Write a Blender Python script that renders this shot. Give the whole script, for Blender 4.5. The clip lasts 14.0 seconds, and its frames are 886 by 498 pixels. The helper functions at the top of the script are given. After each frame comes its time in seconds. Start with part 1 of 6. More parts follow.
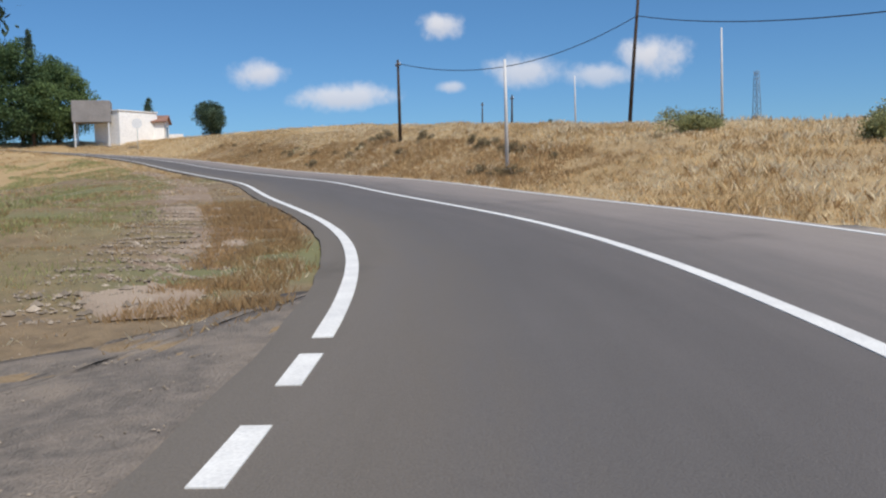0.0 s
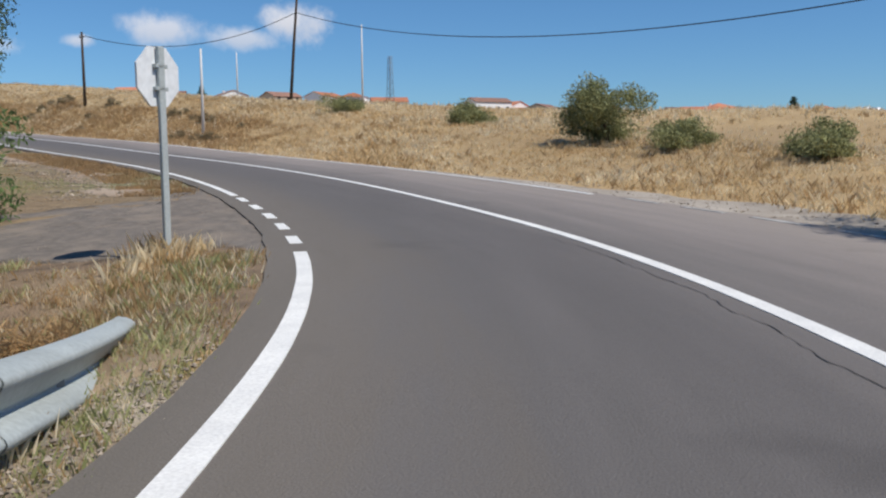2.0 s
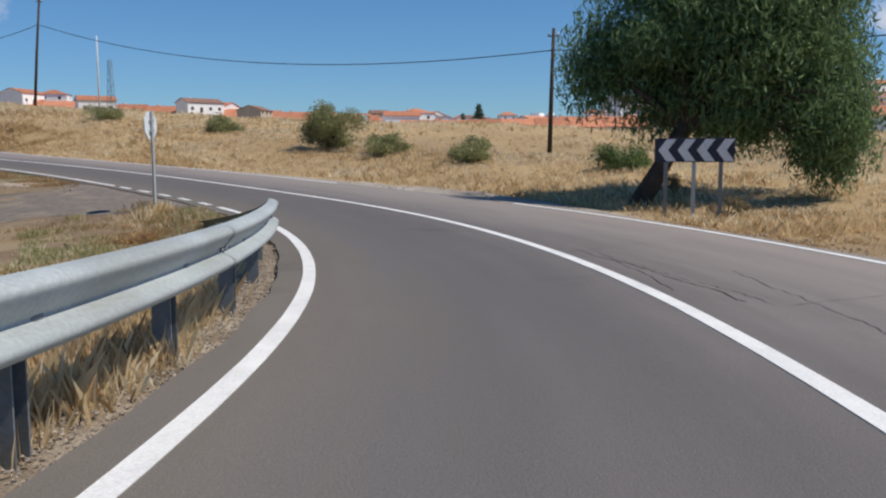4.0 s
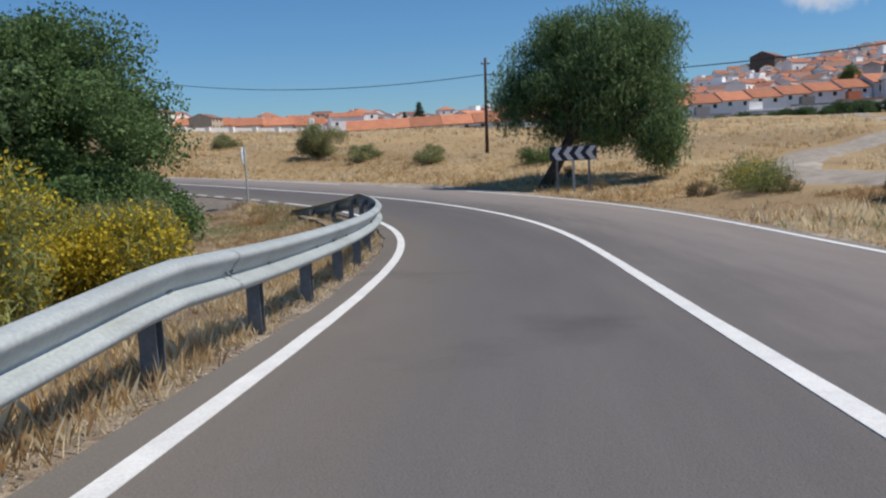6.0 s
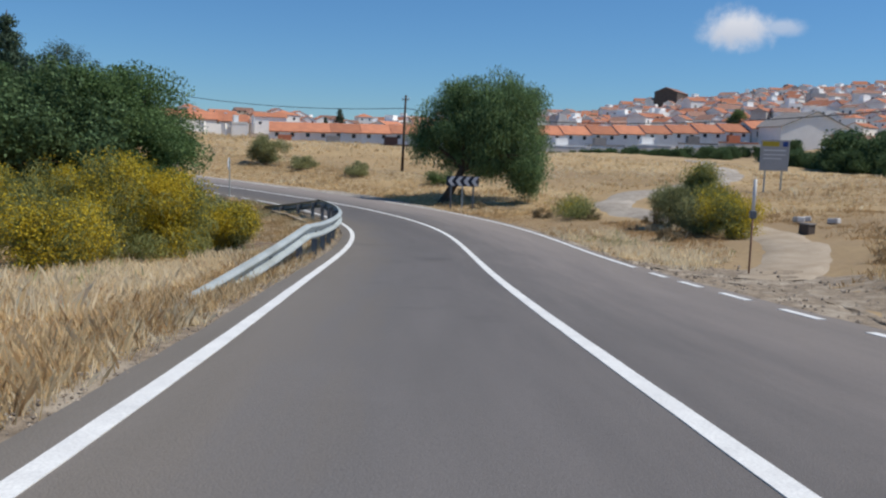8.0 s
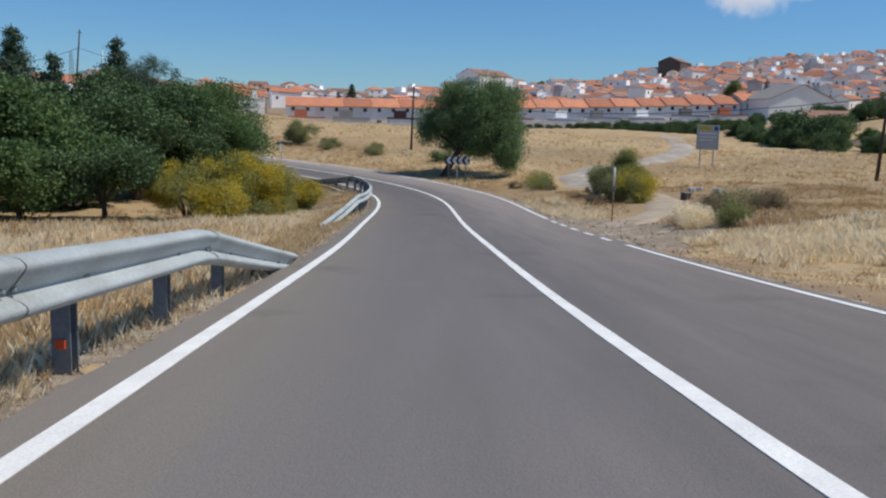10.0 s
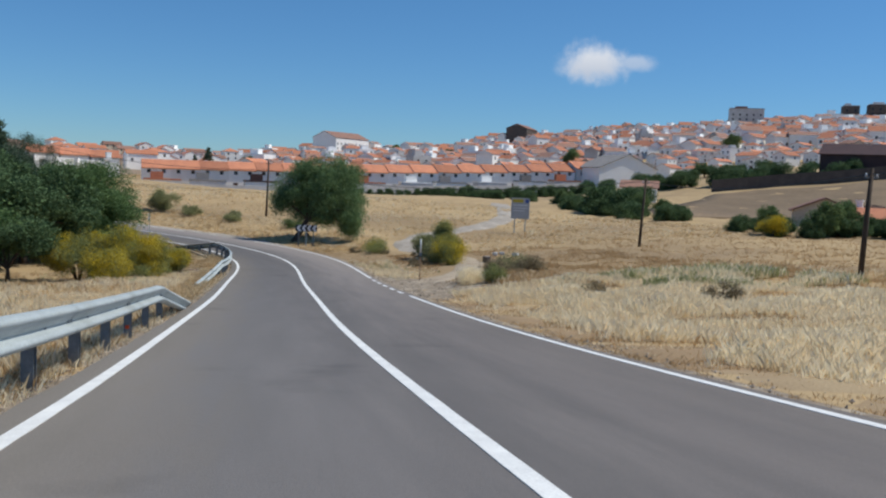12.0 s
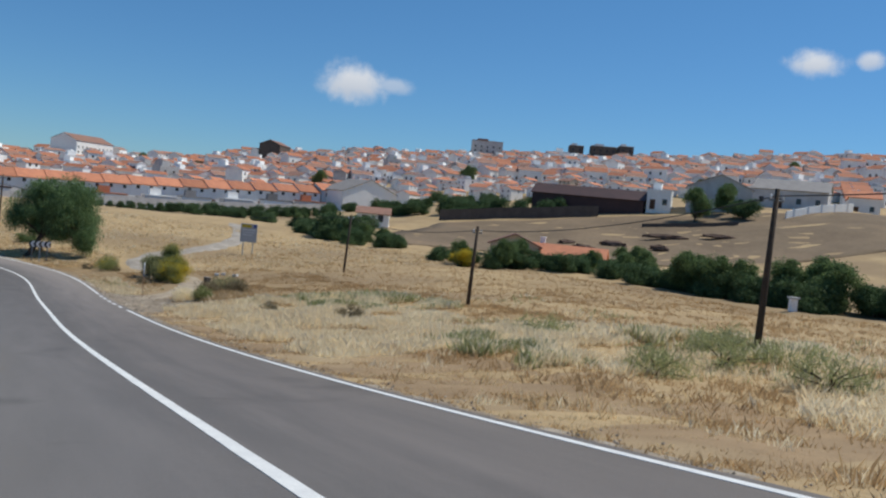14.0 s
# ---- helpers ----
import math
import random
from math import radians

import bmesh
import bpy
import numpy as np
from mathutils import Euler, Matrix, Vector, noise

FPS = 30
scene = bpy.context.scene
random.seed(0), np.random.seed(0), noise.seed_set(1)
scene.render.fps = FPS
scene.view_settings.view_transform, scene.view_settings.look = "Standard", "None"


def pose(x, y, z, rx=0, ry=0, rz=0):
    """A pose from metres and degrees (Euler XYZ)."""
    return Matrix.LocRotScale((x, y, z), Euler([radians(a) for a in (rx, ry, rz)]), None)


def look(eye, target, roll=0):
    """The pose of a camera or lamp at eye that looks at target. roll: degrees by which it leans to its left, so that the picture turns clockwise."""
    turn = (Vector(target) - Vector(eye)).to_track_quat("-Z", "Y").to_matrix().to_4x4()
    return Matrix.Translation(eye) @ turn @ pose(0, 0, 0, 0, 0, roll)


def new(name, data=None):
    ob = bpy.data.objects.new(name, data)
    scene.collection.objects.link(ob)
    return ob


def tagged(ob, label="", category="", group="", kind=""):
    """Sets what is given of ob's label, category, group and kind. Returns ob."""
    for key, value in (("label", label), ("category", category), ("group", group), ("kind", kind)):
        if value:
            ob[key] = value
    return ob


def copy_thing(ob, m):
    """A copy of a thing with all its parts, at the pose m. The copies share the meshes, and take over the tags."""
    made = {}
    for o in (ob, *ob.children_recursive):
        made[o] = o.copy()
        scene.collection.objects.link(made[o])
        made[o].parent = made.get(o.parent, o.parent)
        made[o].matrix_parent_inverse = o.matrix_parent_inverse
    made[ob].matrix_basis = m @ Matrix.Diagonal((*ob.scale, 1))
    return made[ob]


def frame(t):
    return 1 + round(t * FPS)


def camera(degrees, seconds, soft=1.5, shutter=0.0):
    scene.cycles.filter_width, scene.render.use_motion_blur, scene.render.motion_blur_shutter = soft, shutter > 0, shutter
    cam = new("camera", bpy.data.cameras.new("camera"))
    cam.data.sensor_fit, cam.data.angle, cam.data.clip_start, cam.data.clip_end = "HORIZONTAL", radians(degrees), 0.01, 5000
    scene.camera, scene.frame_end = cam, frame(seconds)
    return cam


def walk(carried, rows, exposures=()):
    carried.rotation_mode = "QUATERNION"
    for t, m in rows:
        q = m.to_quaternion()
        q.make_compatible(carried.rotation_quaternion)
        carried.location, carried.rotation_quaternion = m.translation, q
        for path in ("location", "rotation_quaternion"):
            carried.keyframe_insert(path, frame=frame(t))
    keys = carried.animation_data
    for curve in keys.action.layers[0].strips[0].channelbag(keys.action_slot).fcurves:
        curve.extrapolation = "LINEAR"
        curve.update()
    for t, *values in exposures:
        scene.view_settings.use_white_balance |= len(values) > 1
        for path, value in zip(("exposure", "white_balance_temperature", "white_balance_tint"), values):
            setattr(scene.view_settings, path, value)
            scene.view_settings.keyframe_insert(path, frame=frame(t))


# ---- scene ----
# ---------------------------------------------------------------- camera and its way
cam = camera(53.0, 14.0, soft=2.2)
# seconds, x, y, z, heading (clockwise from +y), pitch, lean
RIDE = (
    (0.0, 35.55, 11.31, 5.96, 36.21, -3.73, -1.67), (0.5, 33.52, 9.39, 5.87, 40.79, -4.36, -0.92),
    (1.0, 31.47, 7.78, 5.85, 45.45, -4.83, -0.63), (1.5, 29.32, 6.41, 5.83, 53.16, -5.73, -0.01),
    (2.0, 26.80, 5.01, 5.84, 58.88, -6.26, -0.37), (2.5, 24.18, 3.88, 5.86, 65.72, -6.51, 0.75),
    (3.0, 21.62, 3.06, 5.91, 70.99, -6.55, 0.94), (3.5, 19.05, 2.51, 5.98, 74.88, -6.48, 0.59),
    (4.0, 16.43, 2.13, 6.07, 77.61, -6.41, -0.13), (4.5, 13.70, 1.83, 6.21, 79.35, -6.43, -1.21),
    (5.0, 10.95, 1.55, 6.38, 80.13, -6.68, -2.58), (5.5, 7.89, 1.22, 6.51, 80.49, -7.20, -3.87),
    (6.0, 4.76, 0.94, 6.69, 81.20, -6.95, -3.07), (6.5, 2.10, 0.68, 6.91, 85.48, -6.56, -1.34),
    (7.0, -0.90, 0.37, 7.09, 86.57, -7.15, -0.25), (7.5, -4.08, 0.10, 7.37, 86.83, -6.37, 1.28),
    (8.0, -7.53, -0.15, 7.69, 87.27, -6.62, 1.92), (8.5, -11.02, -0.42, 8.02, 87.63, -7.41, 2.28),
    (9.0, -14.50, -0.72, 8.35, 87.78, -8.34, 2.67), (9.5, -17.81, -1.05, 8.66, 87.53, -8.97, 2.81),
    (10.0, -20.76, -1.36, 8.93, 86.76, -8.68, 1.69), (10.5, -23.43, -1.66, 9.32, 85.18, -7.54, -2.30),
    (11.0, -25.92, -1.90, 9.60, 82.32, -7.64, -0.79), (11.5, -28.08, -2.16, 9.85, 89.35, -4.06, 1.55),
    (12.0, -30.23, -2.41, 10.10, 95.77, -4.57, 2.36), (12.5, -32.39, -2.51, 10.50, 102.42, -5.58, 3.90),
    (13.0, -34.81, -2.53, 10.90, 108.52, -4.43, 5.12), (13.5, -37.70, -2.68, 11.24, 111.16, -1.60, 6.39),
    (14.0, -40.79, -2.79, 11.64, 111.47, -2.46, 5.48),
)
walk(cam, [(t, pose(x, y, z, 90 + p, 0, -h) @ pose(0, 0, 0, 0, 0, r)) for t, x, y, z, h, p, r in RIDE],
     exposures=((0.0, 0.17, 6750, 10), (2.5, 0.18, 6750, 10), (5.0, 0.1, 6850, 12), (7.5, 0.1, 6650, 9), (10.0, 0.12, 6600, 10), (12.0, 0.1, 6500, 7), (14.0, 0.05, 6600, 6)))

# ---------------------------------------------------------------- sky and sun
SUN_HEADING, SUN_HEIGHT = 178.0, 55.0
scene.view_settings.exposure = 0.12
sun = new("sun", bpy.data.lights.new("sun", "SUN"))
sun.data.energy, sun.data.angle, sun.data.color = 3.6, radians(0.5), (1.0, 0.95, 0.87)
_a, _e = radians(SUN_HEADING), radians(SUN_HEIGHT)
SUN_WAY = Vector((math.sin(_a) * math.cos(_e), math.cos(_a) * math.cos(_e), math.sin(_e)))
sun.matrix_world = look(SUN_WAY * 100, (0, 0, 0))

world = bpy.data.worlds.new("sky")
scene.world = world
world.use_nodes = True
wn, wl = world.node_tree.nodes, world.node_tree.links
wn.clear()
sky = wn.new("ShaderNodeTexSky")
sky.sky_type, sky.sun_disc = "NISHITA", False
sky.sun_elevation, sky.sun_rotation = radians(SUN_HEIGHT), radians(SUN_HEADING)
sky.air_density, sky.dust_density, sky.ozone_density, sky.altitude = 1.0, 0.0, 5.0, 600.0


def wmath(op, a, b=None, clamp=False):
    n = wn.new("ShaderNodeMath")
    n.operation, n.use_clamp = op, clamp
    for k, v in enumerate((a, b)):
        if v is None:
            continue
        if isinstance(v, (int, float)):
            n.inputs[k].default_value = v
        else:
            wl.new(v, n.inputs[k])
    return n.outputs[0]


way = wn.new("ShaderNodeTexCoord").outputs["Generated"]
puff = wn.new("ShaderNodeTexNoise")
puff.inputs["Scale"].default_value, puff.inputs["Detail"].default_value = 42.0, 6.0
puff.inputs["Roughness"].default_value = 0.6
wl.new(way, puff.inputs["Vector"])
broad = wn.new("ShaderNodeTexNoise")
broad.inputs["Scale"].default_value, broad.inputs["Detail"].default_value = 14.0, 3.0
wl.new(way, broad.inputs["Vector"])
ragged = wmath("ADD", wmath("MULTIPLY", wmath("SUBTRACT", puff.outputs[0], 0.5), 1.5), wmath("MULTIPLY", wmath("SUBTRACT", broad.outputs[0], 0.5), 0.9))
# fair-weather clouds: heading, height above the horizon, half width, half height (degrees), thickness
CLOUDS = (
    (36.4, 10.4, 1.2, 0.9, 1.0), (25.0, 7.6, 1.9, 0.9, 0.9), (30.0, 6.1, 3.0, 0.8, 0.85), (41.8, 7.3, 2.2, 1.0, 0.8),
    (49.4, 8.0, 1.9, 1.3, 1.0), (46.6, 7.0, 2.4, 0.7, 0.7), (37.0, 6.6, 0.9, 0.4, 0.7), (57.5, 12.0, 1.6, 0.5, 0.8),
    (104.8, 7.6, 2.2, 1.15, 1.0), (107.2, 7.6, 1.4, 0.5, 0.5), (133.0, 10.6, 1.7, 0.8, 0.95),
    (135.9, 10.9, 0.7, 0.5, 0.8), (126.5, 15.4, 4.6, 0.9, 0.95), (98.0, 14.5, 2.0, 0.5, 0.6), (88.6, 11.6, 0.7, 0.4, 0.3),
)
cover, shade_v = None, None
for head_d, high_d, half_w, half_h, dens in CLOUDS:
    a, e = radians(head_d), radians(high_d)
    mid = Vector((math.sin(a) * math.cos(e), math.cos(a) * math.cos(e), math.sin(e)))
    side = Vector((math.cos(a), -math.sin(a), 0.0))
    top = side.cross(mid)
    comps = []
    for axis, half in ((side, half_w), (top, half_h)):
        d = wn.new("ShaderNodeVectorMath")
        d.operation = "DOT_PRODUCT"
        wl.new(way, d.inputs[0])
        d.inputs[1].default_value = axis
        comps.append(wmath("DIVIDE", wmath("SUBTRACT", d.outputs["Value"], axis.dot(mid)), radians(half)))
    front = wn.new("ShaderNodeVectorMath")
    front.operation = "DOT_PRODUCT"
    wl.new(way, front.inputs[0])
    front.inputs[1].default_value = mid
    rad = wmath("SQRT", wmath("ADD", wmath("MULTIPLY", comps[0], comps[0]), wmath("MULTIPLY", comps[1], comps[1])))
    m = wn.new("ShaderNodeMapRange")
    m.interpolation_type = "SMOOTHSTEP"
    m.inputs["From Min"].default_value, m.inputs["From Max"].default_value = 1.3, 0.25
    m.inputs["To Min"].default_value, m.inputs["To Max"].default_value = 0.0, dens
    wl.new(wmath("ADD", rad, ragged), m.inputs["Value"])
    one = wmath("MULTIPLY", m.outputs[0], wmath("GREATER_THAN", front.outputs["Value"], 0.5))
    cover = one if cover is None else wmath("MAXIMUM", cover, one)
    under = wmath("MULTIPLY", one, wmath("SUBTRACT", 0.45, wmath("MULTIPLY", comps[1], 0.7), True))
    shade_v = under if shade_v is None else wmath("MAXIMUM", shade_v, under)
cloud_mix = wn.new("ShaderNodeMix")
cloud_mix.data_type = "RGBA"
wl.new(cover, cloud_mix.inputs["Factor"])
deep = wn.new("ShaderNodeMix")
deep.data_type, deep.blend_type = "RGBA", "MULTIPLY"
deep.inputs["Factor"].default_value = 1.0
wl.new(sky.outputs[0], deep.inputs[6])
tint = wn.new("ShaderNodeMix")
tint.data_type = "RGBA"
split = wn.new("ShaderNodeSeparateXYZ")
wl.new(way, split.inputs[0])
wl.new(wmath("MULTIPLY", split.outputs["Z"], 2.6, True), tint.inputs["Factor"])
tint.inputs[6].default_value, tint.inputs[7].default_value = (0.42, 0.63, 0.87, 1.0), (0.49, 0.79, 0.93, 1.0)
wl.new(tint.outputs[2], deep.inputs[7])
wl.new(deep.outputs[2], cloud_mix.inputs[6])
body = wn.new("ShaderNodeMix")
body.data_type = "RGBA"
wl.new(shade_v, body.inputs["Factor"])
body.inputs[6].default_value, body.inputs[7].default_value = (6.9, 7.1, 7.8, 1.0), (4.6, 5.1, 6.2, 1.0)
wl.new(body.outputs[2], cloud_mix.inputs[7])
wbg = wn.new("ShaderNodeBackground")
wbg.inputs["Strength"].default_value = 0.1
wl.new(cloud_mix.outputs[2], wbg.inputs["Color"])
wout = wn.new("ShaderNodeOutputWorld")
wl.new(wbg.outputs[0], wout.inputs["Surface"])

# ---------------------------------------------------------------- materials


def material(name, colour, second=None, rough=0.85, scale=4.0, fine=60.0, bump=0.15, metal=0.0, third=None, wide=0.25, per_object=0.0, translucent=0.0, spec=0.3, islands=0.0):
    """A surface whose colour wanders between two tones at two sizes, with a fine relief."""
    m = bpy.data.materials.new(name)
    m.use_nodes = True
    n, l = m.node_tree.nodes, m.node_tree.links
    bsdf = n["Principled BSDF"]
    second = second or tuple(c * 0.75 for c in colour)
    tc = n.new("ShaderNodeTexCoord")
    big = n.new("ShaderNodeTexNoise")
    big.inputs["Scale"].default_value, big.inputs["Detail"].default_value, big.inputs["Roughness"].default_value = scale, 6.0, 0.62
    small = n.new("ShaderNodeTexNoise")
    small.inputs["Scale"].default_value, small.inputs["Detail"].default_value = fine, 4.0
    for t in (big, small):
        l.new(tc.outputs["Object"], t.inputs["Vector"])
    mix = n.new("ShaderNodeMix")
    mix.data_type = "RGBA"
    ramp = n.new("ShaderNodeMapRange")
    ramp.inputs["From Min"].default_value, ramp.inputs["From Max"].default_value = 0.34, 0.66
    l.new(big.outputs[0], ramp.inputs["Value"])
    l.new(ramp.outputs[0], mix.inputs["Factor"])
    mix.inputs[6].default_value, mix.inputs[7].default_value = (*colour, 1), (*second, 1)
    col = mix.outputs[2]
    if third:
        wide_n = n.new("ShaderNodeTexNoise")
        wide_n.inputs["Scale"].default_value, wide_n.inputs["Detail"].default_value = wide, 5.0
        l.new(tc.outputs["Object"], wide_n.inputs["Vector"])
        r2 = n.new("ShaderNodeMapRange")
        r2.inputs["From Min"].default_value, r2.inputs["From Max"].default_value = 0.5, 0.66
        l.new(wide_n.outputs[0], r2.inputs["Value"])
        m2 = n.new("ShaderNodeMix")
        m2.data_type = "RGBA"
        l.new(r2.outputs[0], m2.inputs["Factor"])
        l.new(col, m2.inputs[6])
        m2.inputs[7].default_value = (*third, 1)
        col = m2.outputs[2]
    vary = n.new("ShaderNodeHueSaturation")
    l.new(col, vary.inputs["Color"])
    s = n.new("ShaderNodeMapRange")
    s.inputs["To Min"].default_value, s.inputs["To Max"].default_value = 0.72, 1.28
    l.new(small.outputs[0], s.inputs["Value"])
    val = s.outputs[0]
    for amount, node, out in ((per_object, "ShaderNodeObjectInfo", "Random"), (islands, "ShaderNodeNewGeometry", "Random Per Island")):
        if amount:
            o = n.new(node)
            r = n.new("ShaderNodeMapRange")
            r.inputs["To Min"].default_value, r.inputs["To Max"].default_value = 1 - amount, 1 + amount
            l.new(o.outputs[out], r.inputs["Value"])
            mm = n.new("ShaderNodeMath")
            mm.operation = "MULTIPLY"
            l.new(val, mm.inputs[0])
            l.new(r.outputs[0], mm.inputs[1])
            val = mm.outputs[0]
    l.new(val, vary.inputs["Value"])
    l.new(vary.outputs[0], bsdf.inputs["Base Color"])
    bsdf.inputs["Roughness"].default_value, bsdf.inputs["Metallic"].default_value = rough, metal
    bsdf.inputs["Specular IOR Level"].default_value = spec * (0.3 if translucent else 1.0)
    if bump:
        b = n.new("ShaderNodeBump")
        b.inputs["Strength"].default_value, b.inputs["Distance"].default_value = bump, 0.02
        l.new(small.outputs[0], b.inputs["Height"])
        l.new(b.outputs[0], bsdf.inputs["Normal"])
    if translucent:
        tr = n.new("ShaderNodeBsdfTranslucent")
        l.new(vary.outputs[0], tr.inputs["Color"])
        mx = n.new("ShaderNodeMixShader")
        mx.inputs[0].default_value = translucent
        l.new(bsdf.outputs[0], mx.inputs[1])
        l.new(tr.outputs[0], mx.inputs[2])
        l.new(mx.outputs[0], n["Material Output"].inputs["Surface"])
    return m


